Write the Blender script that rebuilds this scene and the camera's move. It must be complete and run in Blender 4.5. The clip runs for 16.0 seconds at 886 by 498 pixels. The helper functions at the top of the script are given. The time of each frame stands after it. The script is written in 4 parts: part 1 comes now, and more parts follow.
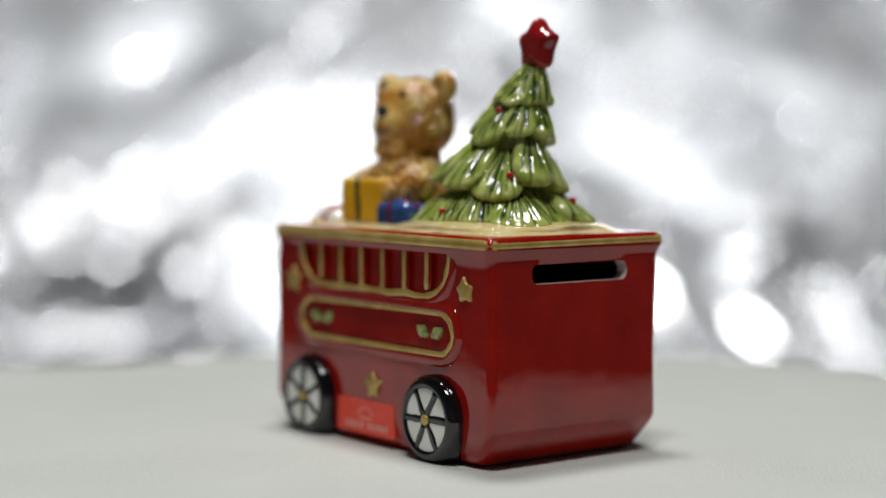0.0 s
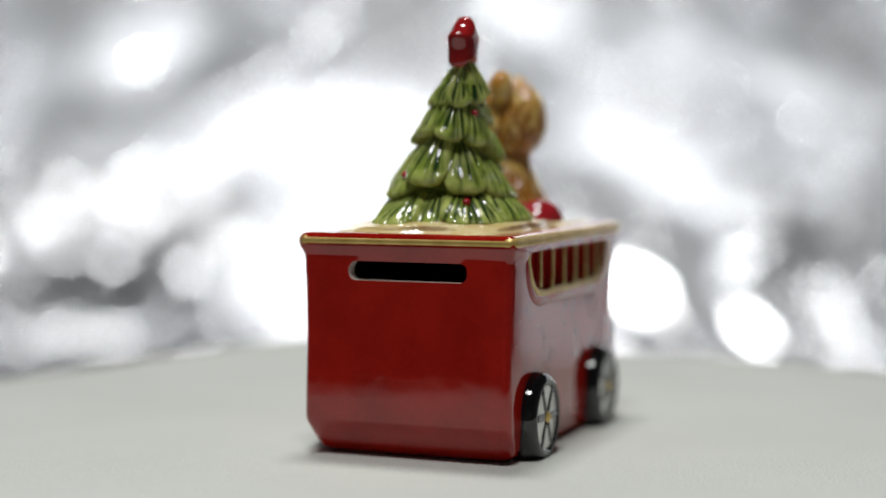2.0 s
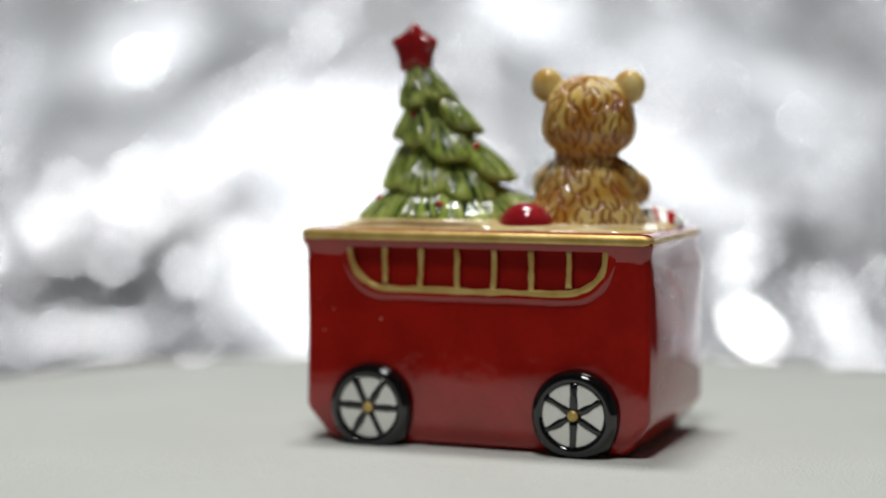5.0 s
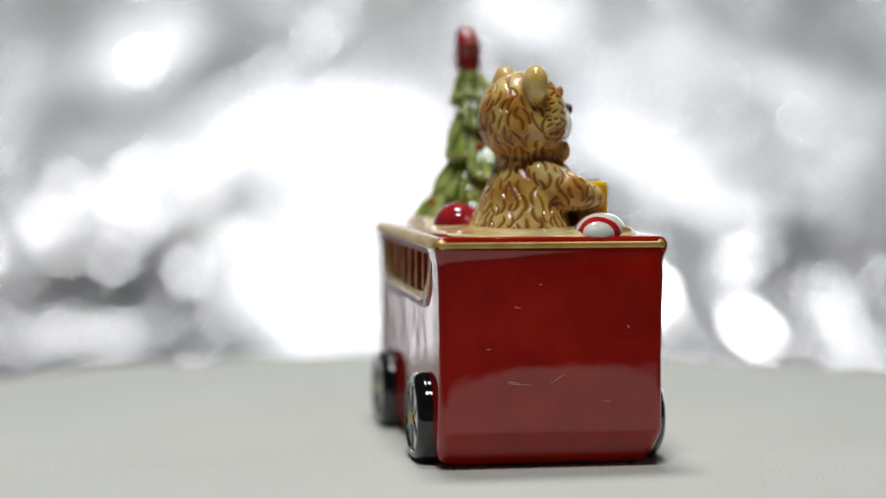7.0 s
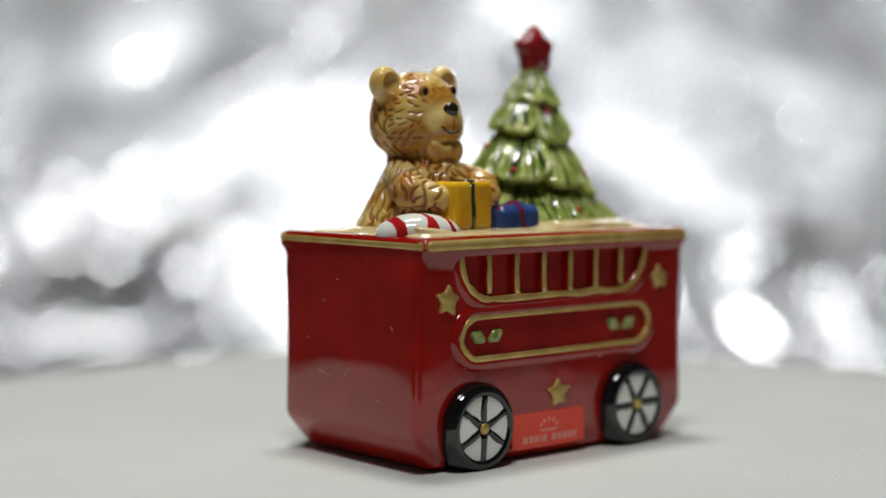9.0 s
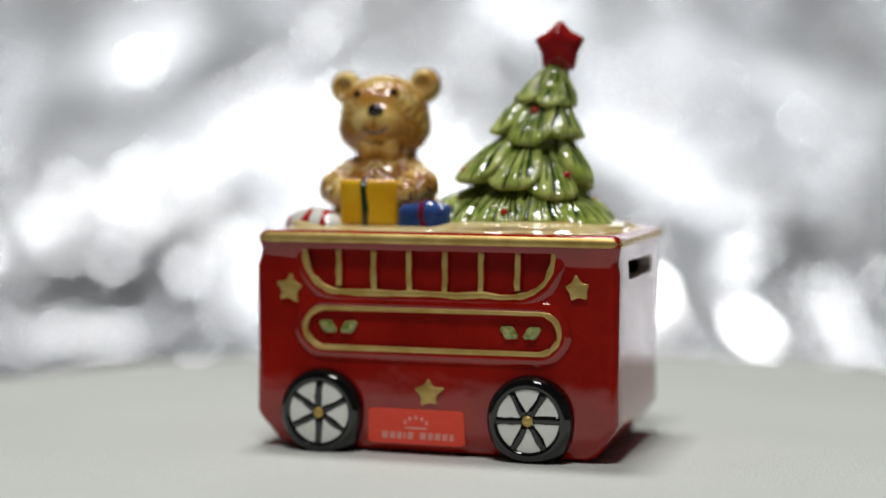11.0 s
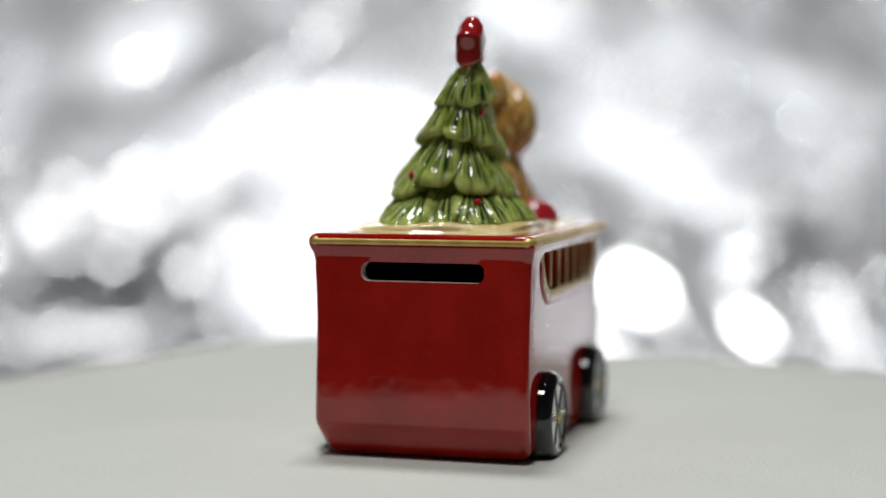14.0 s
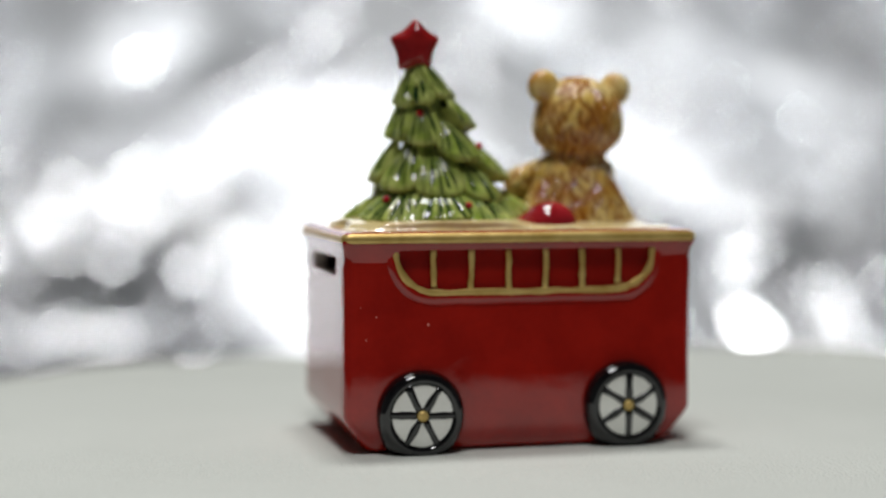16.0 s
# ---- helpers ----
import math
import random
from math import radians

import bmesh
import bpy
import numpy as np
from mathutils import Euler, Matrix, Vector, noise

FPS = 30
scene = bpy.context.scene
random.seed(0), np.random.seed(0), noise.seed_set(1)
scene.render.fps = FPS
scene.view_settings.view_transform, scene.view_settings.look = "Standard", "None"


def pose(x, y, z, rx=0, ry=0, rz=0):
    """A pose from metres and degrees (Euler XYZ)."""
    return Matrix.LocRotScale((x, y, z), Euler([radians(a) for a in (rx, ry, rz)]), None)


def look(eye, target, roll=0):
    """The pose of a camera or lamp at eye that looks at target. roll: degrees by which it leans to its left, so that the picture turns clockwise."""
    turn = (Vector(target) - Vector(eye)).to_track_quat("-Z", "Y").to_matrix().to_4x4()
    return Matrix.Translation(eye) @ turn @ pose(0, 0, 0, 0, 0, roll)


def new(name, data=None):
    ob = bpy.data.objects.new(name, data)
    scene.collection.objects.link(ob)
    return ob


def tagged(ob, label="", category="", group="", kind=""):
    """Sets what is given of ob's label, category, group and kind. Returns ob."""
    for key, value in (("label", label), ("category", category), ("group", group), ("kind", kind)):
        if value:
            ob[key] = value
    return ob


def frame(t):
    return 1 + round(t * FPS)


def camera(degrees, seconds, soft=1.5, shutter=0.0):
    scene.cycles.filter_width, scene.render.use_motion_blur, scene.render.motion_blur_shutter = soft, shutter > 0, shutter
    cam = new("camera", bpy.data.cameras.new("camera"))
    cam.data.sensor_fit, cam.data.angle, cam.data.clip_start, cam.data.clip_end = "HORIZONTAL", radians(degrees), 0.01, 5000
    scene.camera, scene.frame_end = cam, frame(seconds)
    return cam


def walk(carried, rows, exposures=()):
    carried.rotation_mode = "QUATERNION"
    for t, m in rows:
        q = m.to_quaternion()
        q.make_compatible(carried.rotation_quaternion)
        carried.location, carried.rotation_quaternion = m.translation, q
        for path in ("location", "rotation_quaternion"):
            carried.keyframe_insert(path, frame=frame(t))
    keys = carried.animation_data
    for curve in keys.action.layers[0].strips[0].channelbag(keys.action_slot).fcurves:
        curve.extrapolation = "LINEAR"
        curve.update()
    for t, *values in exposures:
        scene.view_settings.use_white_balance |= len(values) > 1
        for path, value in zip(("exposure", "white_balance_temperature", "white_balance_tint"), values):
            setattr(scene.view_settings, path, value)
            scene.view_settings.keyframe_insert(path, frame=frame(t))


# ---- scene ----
# ------------------------------------------------------------ camera
EYE = (0.0, -0.6, 0.1035)
YAW, TILT, LEAN = radians(-1.4254), radians(3.6385), 0.14
AIM = (EYE[0] + math.sin(YAW) * math.cos(TILT), EYE[1] + math.cos(YAW) * math.cos(TILT), EYE[2] - math.sin(TILT))
cam = camera(28.742, 16.0, soft=1.5)
cam.data.dof.use_dof = True
cam.data.dof.focus_distance = 0.545
cam.data.dof.aperture_fstop = 3.1
walk(cam, [(0.0, look(EYE, AIM, LEAN)), (16.0, look(EYE, AIM, LEAN))])

# turntable: clockwise seen from above, one turn in 12.18 s
SPIN = -29.5479
TABLE_START, TOY_START = -47.752, -51.952
TOY_OFF = Vector((-0.00643, -0.00751, 0.0))

# ------------------------------------------------------------ world and lamps
world = bpy.data.worlds.new("world")
scene.world = world
world.use_nodes = True
world.node_tree.nodes["Background"].inputs[0].default_value = (0.5, 0.52, 0.55, 1)
world.node_tree.nodes["Background"].inputs[1].default_value = 0.05

# two square lamps one behind the other under the ceiling
LAMPS = [(-0.06, -0.60, 1.42), (-0.06, 0.20, 1.42)]
for place in LAMPS:
    data = bpy.data.lights.new("ceiling_lamp", "AREA")
    data.shape, data.size, data.size_y = "RECTANGLE", 0.32, 0.24
    data.energy = 10.2
    data.color = (1.0, 1.0, 0.985)
    lamp = new("ceiling_lamp", data)
    lamp.matrix_world = pose(*place)
scene.view_settings.exposure = 0.0


# ------------------------------------------------------------ materials
def material(name, rough=0.5, metal=0.0, coat=0.0):
    m = bpy.data.materials.new(name)
    m.use_nodes = True
    n, l = m.node_tree.nodes, m.node_tree.links
    p = n["Principled BSDF"]
    p.inputs["Roughness"].default_value = rough
    p.inputs["Metallic"].default_value = metal
    p.inputs["Coat Weight"].default_value = coat
    p.inputs["Coat Roughness"].default_value = 0.015
    p.inputs["Coat IOR"].default_value = 1.62
    if coat > 0.9:
        p.inputs["Specular IOR Level"].default_value = 0.0
    co = n.new("ShaderNodeTexCoord").outputs["Object"]
    return m, n, l, p, co


def noise_node(n, l, co, scale, detail=3.0, distortion=0.0):
    t = n.new("ShaderNodeTexNoise")
    t.inputs["Scale"].default_value, t.inputs["Detail"].default_value = scale, detail
    t.inputs["Distortion"].default_value = distortion
    l.new(co, t.inputs["Vector"])
    return t.outputs["Fac"]


def ramp(n, l, fac, stops):
    r = n.new("ShaderNodeValToRGB")
    e = r.color_ramp.elements
    while len(e) < len(stops):
        e.new(0.5)
    for k, (at, c) in zip(e, stops):
        k.position, k.color = at, (*c, 1)
    l.new(fac, r.inputs["Fac"])
    return r.outputs["Color"]


def mix(n, l, fac, a, b):
    x = n.new("ShaderNodeMix")
    x.data_type = "RGBA"
    for sock, value in ((x.inputs[0], fac), (x.inputs[6], a), (x.inputs[7], b)):
        if isinstance(value, bpy.types.NodeSocket):
            l.new(value, sock)
        elif isinstance(value, tuple):
            sock.default_value = (*value, 1)
        else:
            sock.default_value = value
    return x.outputs[2]


def bump(n, l, p, height, strength, distance, coat=True):
    b = n.new("ShaderNodeBump")
    b.inputs["Strength"].default_value, b.inputs["Distance"].default_value = strength, distance
    l.new(height, b.inputs["Height"])
    l.new(b.outputs["Normal"], p.inputs["Normal"])
    if coat:
        l.new(b.outputs["Normal"], p.inputs["Coat Normal"])


def glaze(name, dark, light, scale=90.0, wobble=0.18):
    """Hand-brushed colour under a clear, slightly uneven ceramic glaze."""
    m, n, l, p, co = material(name, 0.35, 0.0, 1.0)
    broad = noise_node(n, l, co, scale, 3.0)
    fine = noise_node(n, l, co, scale * 9, 2.0)
    both = n.new("ShaderNodeMath")
    both.operation = "MULTIPLY_ADD"
    l.new(fine, both.inputs[0])
    both.inputs[1].default_value = 0.3
    l.new(broad, both.inputs[2])
    l.new(ramp(n, l, both.outputs[0], [(0.45, dark), (0.85, light)]), p.inputs["Base Color"])
    bump(n, l, p, noise_node(n, l, co, 90, 1.8), wobble, 0.0006)
    return m


RED = glaze("red_glaze", (0.265, 0.0058, 0.0028), (0.38, 0.0108, 0.0052), 60, 0.15)
STAR_RED = glaze("star_red_glaze", (0.25, 0.008, 0.010), (0.36, 0.015, 0.015), 200)
BALL_RED = glaze("berry_red_glaze", (0.40, 0.01, 0.015), (0.5, 0.02, 0.02), 200)
SACK_RED = glaze("sack_red_glaze", (0.28, 0.010, 0.016), (0.42, 0.022, 0.03), 150)
BLACK = glaze("black_glaze", (0.004, 0.004, 0.005), (0.008, 0.008, 0.009), 100)
WHITE = glaze("white_glaze", (0.80, 0.80, 0.75), (0.90, 0.90, 0.86), 120)
CREAM = glaze("cream_glaze", (0.66, 0.49, 0.20), (0.80, 0.67, 0.38), 120)
YELLOW = glaze("yellow_glaze", (0.84, 0.42, 0.008), (0.93, 0.56, 0.02), 150)
RIBBON_GREEN = glaze("ribbon_green_glaze", (0.012, 0.03, 0.012), (0.02, 0.05, 0.02), 200)
BLUE = glaze("blue_glaze", (0.02, 0.05, 0.19), (0.05, 0.11, 0.34), 150)
RIBBON_RED = glaze("ribbon_red_glaze", (0.12, 0.01, 0.03), (0.2, 0.02, 0.05), 200)
LEAF_GREEN = glaze("leaf_green_glaze", (0.11, 0.17, 0.02), (0.52, 0.52, 0.20), 500)
MILK = glaze("milky_white_glaze", (0.78, 0.78, 0.69), (0.88, 0.88, 0.83), 120)
IRIS = glaze("amber_eye_glaze", (0.38, 0.16, 0.03), (0.52, 0.25, 0.05), 300)
BROWN_LINE = glaze("dark_brown_glaze", (0.02, 0.01, 0.008), (0.03, 0.015, 0.012), 200)


def gold_paint(name, worn):
    m, n, l, p, co = material(name, 0.42, 0.45, 0.0)
    patch = noise_node(n, l, co, 130, 4.0)
    col = ramp(n, l, patch, [(0.35, (0.50, 0.33, 0.085)), (0.7, (0.70, 0.51, 0.18))])
    if worn:
        gap = ramp(n, l, noise_node(n, l, co, 95, 5.0, 0.6), [(0.70, (0, 0, 0)), (0.73, (1, 1, 1))])
        col = mix(n, l, gap, col, (0.28, 0.008, 0.008))
        inv = n.new("ShaderNodeMath")
        inv.operation = "MULTIPLY_ADD"
        l.new(gap, inv.inputs[0])
        inv.inputs[1].default_value, inv.inputs[2].default_value = -0.45, 0.45
        l.new(inv.outputs[0], p.inputs["Metallic"])
    l.new(col, p.inputs["Base Color"])
    bump(n, l, p, noise_node(n, l, co, 900, 3.0), 0.25, 0.0003)
    return m


GOLD = gold_paint("gold_paint", False)
GOLD_WORN = gold_paint("worn_gold_paint", True)


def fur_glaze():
    """Tan glaze over carved fur, browner in the strokes (attribute "glaze")."""
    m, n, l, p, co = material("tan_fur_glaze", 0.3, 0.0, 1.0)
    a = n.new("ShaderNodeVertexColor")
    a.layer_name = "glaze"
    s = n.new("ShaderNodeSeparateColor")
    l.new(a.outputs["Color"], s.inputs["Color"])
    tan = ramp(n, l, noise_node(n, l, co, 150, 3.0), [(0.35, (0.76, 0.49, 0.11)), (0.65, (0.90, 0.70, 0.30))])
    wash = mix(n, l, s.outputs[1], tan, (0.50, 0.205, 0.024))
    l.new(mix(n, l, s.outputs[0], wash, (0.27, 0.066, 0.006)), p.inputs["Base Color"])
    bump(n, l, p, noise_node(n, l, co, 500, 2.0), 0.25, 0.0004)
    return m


FUR = fur_glaze()
BOW = glaze("bow_brown_glaze", (0.48, 0.22, 0.04), (0.78, 0.50, 0.16), 260)


def needle_glaze():
    """Green glaze, darker in the carved needle strokes and on the core, tan on the lips."""
    m, n, l, p, co = material("green_tree_glaze", 0.3, 0.0, 1.0)
    a = n.new("ShaderNodeVertexColor")
    a.layer_name = "glaze"
    s = n.new("ShaderNodeSeparateColor")
    l.new(a.outputs["Color"], s.inputs["Color"])
    green = ramp(n, l, noise_node(n, l, co, 170, 3.0), [(0.35, (0.27, 0.36, 0.055)), (0.7, (0.58, 0.63, 0.20))])
    grooved = mix(n, l, s.outputs[0], green, (0.010, 0.040, 0.010))
    lip = mix(n, l, s.outputs[1], grooved, (0.40, 0.32, 0.07))
    milk = ramp(n, l, noise_node(n, l, co, 130, 3.0), [(0.60, (0, 0, 0)), (0.76, (0.5, 0.5, 0.5))])
    l.new(mix(n, l, milk, lip, (0.42, 0.47, 0.36)), p.inputs["Base Color"])
    bump(n, l, p, noise_node(n, l, co, 420, 2.0), 0.35, 0.0005)
    return m


TREE = needle_glaze()


def cloth_material():
    m, n, l, p, co = material("off_white_leatherette", 0.62)
    v = n.new("ShaderNodeTexVoronoi")
    v.inputs["Scale"].default_value = 900
    l.new(co, v.inputs["Vector"])
    soft = noise_node(n, l, co, 9, 3.0)
    l.new(ramp(n, l, soft, [(0.3, (0.665, 0.69, 0.645)), (0.7, (0.72, 0.745, 0.70))]), p.inputs["Base Color"])
    bump(n, l, p, v.outputs["Distance"], 0.85, 0.0006, False)
    p.inputs["Specular IOR Level"].default_value = 0.35
    return m


CLOTH = cloth_material()


def foil_material(name, rough):
    m, n, l, p, co = material(name, rough, 1.0)
    l.new(ramp(n, l, noise_node(n, l, co, 6, 2.0), [(0.3, (0.83, 0.86, 0.91)), (0.7, (0.91, 0.93, 0.96))]), p.inputs["Base Color"])
    return m


FOIL = foil_material("silver_foil", 0.2)
FOIL_CREASE = foil_material("polished_silver_foil", 0.14)
FOIL_FLAT = foil_material("mirror_silver_foil", 0.16)


def plain(name, a, b, scale, rough):
    m, n, l, p, co = material(name, rough)
    l.new(ramp(n, l, noise_node(n, l, co, scale, 4.0), [(0.3, a), (0.7, b)]), p.inputs["Base Color"])
    bump(n, l, p, noise_node(n, l, co, scale * 30, 3.0), 0.2, 0.002, False)
    return m


PLASTER = plain("mid_grey_plaster", (0.27, 0.27, 0.27), (0.32, 0.32, 0.32), 3, 0.8)
BOARD = plain("dark_floor_paint", (0.06, 0.06, 0.06), (0.08, 0.08, 0.08), 4, 0.6)
TABLE_TOP = plain("black_table_paint", (0.02, 0.02, 0.02), (0.03, 0.03, 0.03), 5, 0.5)
STICKER = plain("orange_red_sticker_paper", (0.93, 0.070, 0.035), (0.97, 0.085, 0.045), 300, 0.4)
PALE_PRINT = plain("pale_print", (0.88, 0.30, 0.24), (0.9, 0.38, 0.32), 300, 0.5)
SLIP = plain("pale_raw_clay", (0.55, 0.46, 0.42), (0.66, 0.58, 0.54), 200, 0.7)
# near-black colour stands in for the shade inside the hollow body
HOLLOW = plain("dark_hollow_inside", (0.05, 0.02, 0.018), (0.08, 0.03, 0.025), 100, 0.9)


# ------------------------------------------------------------ mesh helpers (sizes in mm, meshes in metres)
def finish(bm, smooth=True):
    bmesh.ops.recalc_face_normals(bm, faces=bm.faces[:])
    for f in bm.faces:
        f.smooth = smooth
    return bm


def part(name, bm, mat, parent=None, label="", smooth=True):
    me = bpy.data.meshes.new(name)
    for f in bm.faces:
        f.smooth = smooth
    bm.to_mesh(me)
    bm.free()
    for one in (mat if isinstance(mat, (list, tuple)) else [mat]):
        me.materials.append(one)
    ob = new(name, me)
    ob.parent = parent
    if label:
        tagged(ob, label)
    return ob


def mm(x, y, z):
    return Vector((x * 0.001, y * 0.001, z * 0.001))


def grid_faces(bm, rings, closed=True, flip=False):
    """Quads between rows of vertices."""
    for a, b in zip(rings, rings[1:]):
        n = len(a)
        for i in range(n if closed else n - 1):
            j = (i + 1) % n
            q = (a[i], a[j], b[j], b[i])
            bm.faces.new(q[::-1] if flip else q)


def rounded_rect(hx, hy, r, k=6, side=0):
    out = []
    for cx, cy, a0 in ((hx - r, hy - r, 0), (-hx + r, hy - r, 90), (-hx + r, -hy + r, 180), (hx - r, -hy + r, 270)):
        for i in range(k + 1):
            a = radians(a0 + 90 * i / k)
            out.append((cx + r * math.cos(a), cy + r * math.sin(a)))
        a, b = out[-1], {0: (-hx + r, hy), 90: (-hx, -hy + r), 180: (hx - r, -hy), 270: (hx, hy - r)}[a0]
        for i in range(1, side + 1):
            t = i / (side + 1)
            out.append((a[0] + (b[0] - a[0]) * t, a[1] + (b[1] - a[1]) * t))
    return out


def loft(sections, cap=True, flip=False, bm=None, side=0):
    """sections: (z, hx, hy, corner radius) rounded rectangles, one above another."""
    bm = bm or bmesh.new()
    rings = []
    for z, hx, hy, r in sections:
        rings.append([bm.verts.new(mm(x, y, z)) for x, y in rounded_rect(hx, hy, r, 6, side)])
    grid_faces(bm, rings, True, flip)
    if cap:
        bm.faces.new(rings[0] if flip else rings[0][::-1])
        bm.faces.new(rings[-1][::-1] if flip else rings[-1])
    return bm


def prism(outline, y0, y1, bm=None):
    """An outline in x, z pushed along y."""
    bm = bm or bmesh.new()
    a = [bm.verts.new(mm(x, y0, z)) for x, z in outline]
    b = [bm.verts.new(mm(x, y1, z)) for x, z in outline]
    grid_faces(bm, [a, b])
    bm.faces.new(a[::-1])
    bm.faces.new(b)
    return finish(bm, False)


def pillow(outline, y0, y1, edge=0.3, rows=3, bm=None):
    """A flat piece in x, z that stands proud along y, with a rounded edge towards y1."""
    bm = bm or bmesh.new()
    cx = sum(p[0] for p in outline) / len(outline)
    cz = sum(p[1] for p in outline) / len(outline)
    size = max(math.hypot(p[0] - cx, p[1] - cz) for p in outline)
    rings = [[bm.verts.new(mm(x, y0, z)) for x, z in outline]]
    for i in range(rows + 1):
        a = math.pi / 2 * i / rows
        s = 1 - edge * (1 - math.cos(a)) / size
        y = y0 + (y1 - y0) * (0.3 + 0.7 * math.sin(a))
        rings.append([bm.verts.new(mm(cx + (x - cx) * s, y, cz + (z - cz) * s)) for x, z in outline])
    grid_faces(bm, rings)
    bm.faces.new(rings[0][::-1])
    bm.faces.new(rings[-1])
    return finish(bm)


def ribbon(points, width, y0, y1, closed=False, wobble=0.0, bm=None):
    """A painted raised band that follows points in x, z, half-round in section."""
    bm = bm or bmesh.new()
    n = len(points)
    rings = []
    if wobble:
        # the unsteady line of a brush
        points = [(x + wobble * 2.2 * noise.noise(Vector((x * 0.12, z * 0.12, 7.0 + y0))), z + wobble * 2.2 * noise.noise(Vector((x * 0.12, z * 0.12, 3.0 + y0)))) for x, z in points]
    for i, (x, z) in enumerate(points):
        a, b = points[(i - 1) % n if closed or i else 0], points[(i + 1) % n if closed or i < n - 1 else n - 1]
        d = Vector((b[0] - a[0], b[1] - a[1])).normalized()
        w = width * (0.5 + wobble * (noise.noise(Vector((x * 0.35, z * 0.35, width))) ))
        ring = []
        lift = 1 + 1.1 * wobble * noise.noise(Vector((x * 0.22, z * 0.22, 5.0)))
        for k in range(7):
            t = math.pi * k / 6
            s = -math.cos(t) * w
            ring.append(bm.verts.new(mm(x - d.y * s, y0 + (y1 - y0) * lift * math.sin(t) ** 0.6, z + d.x * s)))
        rings.append(ring)
    if closed:
        rings.append(rings[0])
    for a, b in zip(rings, rings[1:]):
        for k in range(6):
            bm.faces.new((a[k], a[k + 1], b[k + 1], b[k]))
        bm.faces.new((a[6], a[0], b[0], b[6]))
    if not closed:
        bm.faces.new(rings[0])
        bm.faces.new(rings[-1])
    return finish(bm)


# smooth blended solids, by surface nets over a distance field
def ellipsoid(p, c, r):
    q = [(p[i] - c[i]) / r[i] for i in range(3)]
    k0 = np.sqrt(q[0] ** 2 + q[1] ** 2 + q[2] ** 2) + 1e-6
    k1 = np.sqrt((q[0] / r[0]) ** 2 + (q[1] / r[1]) ** 2 + (q[2] / r[2]) ** 2) + 1e-6
    return k0 * (k0 - 1) / k1


def capsule(p, a, b, ra, rb):
    a, b = np.array(a, float), np.array(b, float)
    d = b - a
    t = sum((p[i] - a[i]) * d[i] for i in range(3)) / d.dot(d)
    t = np.clip(t, 0, 1)
    return np.sqrt(sum((p[i] - a[i] - t * d[i]) ** 2 for i in range(3))) - (ra + (rb - ra) * t)


def block(p, c, h, r):
    q = [np.abs(p[i] - c[i]) - (h[i] - r) for i in range(3)]
    out = np.sqrt(sum(np.maximum(k, 0) ** 2 for k in q))
    return out + np.minimum(np.maximum(np.maximum(q[0], q[1]), q[2]), 0) - r


def blend(a, b, k):
    h = np.clip(0.5 + 0.5 * (b - a) / k, 0, 1)
    return b * (1 - h) + a * h - k * h * (1 - h)


def net(field, lo, hi, step):
    """Vertices (mm) and quads of the surface field = 0."""
    n = [int((hi[i] - lo[i]) / step) + 1 for i in range(3)]
    ax = [lo[i] + step * np.arange(n[i]) for i in range(3)]
    f = field(np.meshgrid(*ax, indexing="ij"))
    inside = f < 0
    total = np.zeros([k - 1 for k in n] + [3])
    count = np.zeros([k - 1 for k in n])
    edges = []
    for d in range(3):
        lo_s, hi_s = [slice(None)] * 3, [slice(None)] * 3
        lo_s[d], hi_s[d] = slice(None, -1), slice(1, None)
        a, b = f[tuple(lo_s)], f[tuple(hi_s)]
        cross = inside[tuple(lo_s)] != inside[tuple(hi_s)]
        idx = np.argwhere(cross)
        t = (a[cross] / (a[cross] - b[cross]))
        pos = idx.astype(float)
        pos[:, d] += t
        o = [k for k in range(3) if k != d]
        for s0 in (0, -1):
            for s1 in (0, -1):
                c = idx.copy()
                c[:, o[0]] += s0
                c[:, o[1]] += s1
                ok = np.all((c >= 0) & (c < np.array(count.shape)), axis=1)
                np.add.at(total, tuple(c[ok].T), pos[ok])
                np.add.at(count, tuple(c[ok].T), 1)
        edges.append((d, o, idx, inside[tuple(lo_s)][cross]))
    used = np.argwhere(count > 0)
    number = -np.ones(count.shape, int)
    number[tuple(used.T)] = np.arange(len(used))
    v = total[tuple(used.T)] / count[tuple(used.T)][:, None] * step + np.array(lo)
    for _ in range(2):
        e = 0.05
        val = field([v[:, 0], v[:, 1], v[:, 2]])
        g = np.stack([(field([v[:, j] + (e if j == i else 0) for j in range(3)]) - val) / e for i in range(3)], 1)
        v -= np.clip(val / np.maximum((g * g).sum(1), 0.2), -step, step)[:, None] * g
    quads = []
    for d, o, idx, first in edges:
        c = []
        for s0, s1 in ((-1, -1), (0, -1), (0, 0), (-1, 0)):
            k = idx.copy()
            k[:, o[0]] += s0
            k[:, o[1]] += s1
            c.append(k)
        ok = np.all([np.all((k >= 0) & (k < np.array(count.shape)), axis=1) for k in c], axis=0)
        q = np.stack([number[tuple(k[ok].T)] for k in c], 1)
        turn = first[ok] if d != 1 else ~first[ok]
        q[~turn] = q[~turn][:, ::-1]
        quads.append(q)
    return v, np.concatenate(quads)


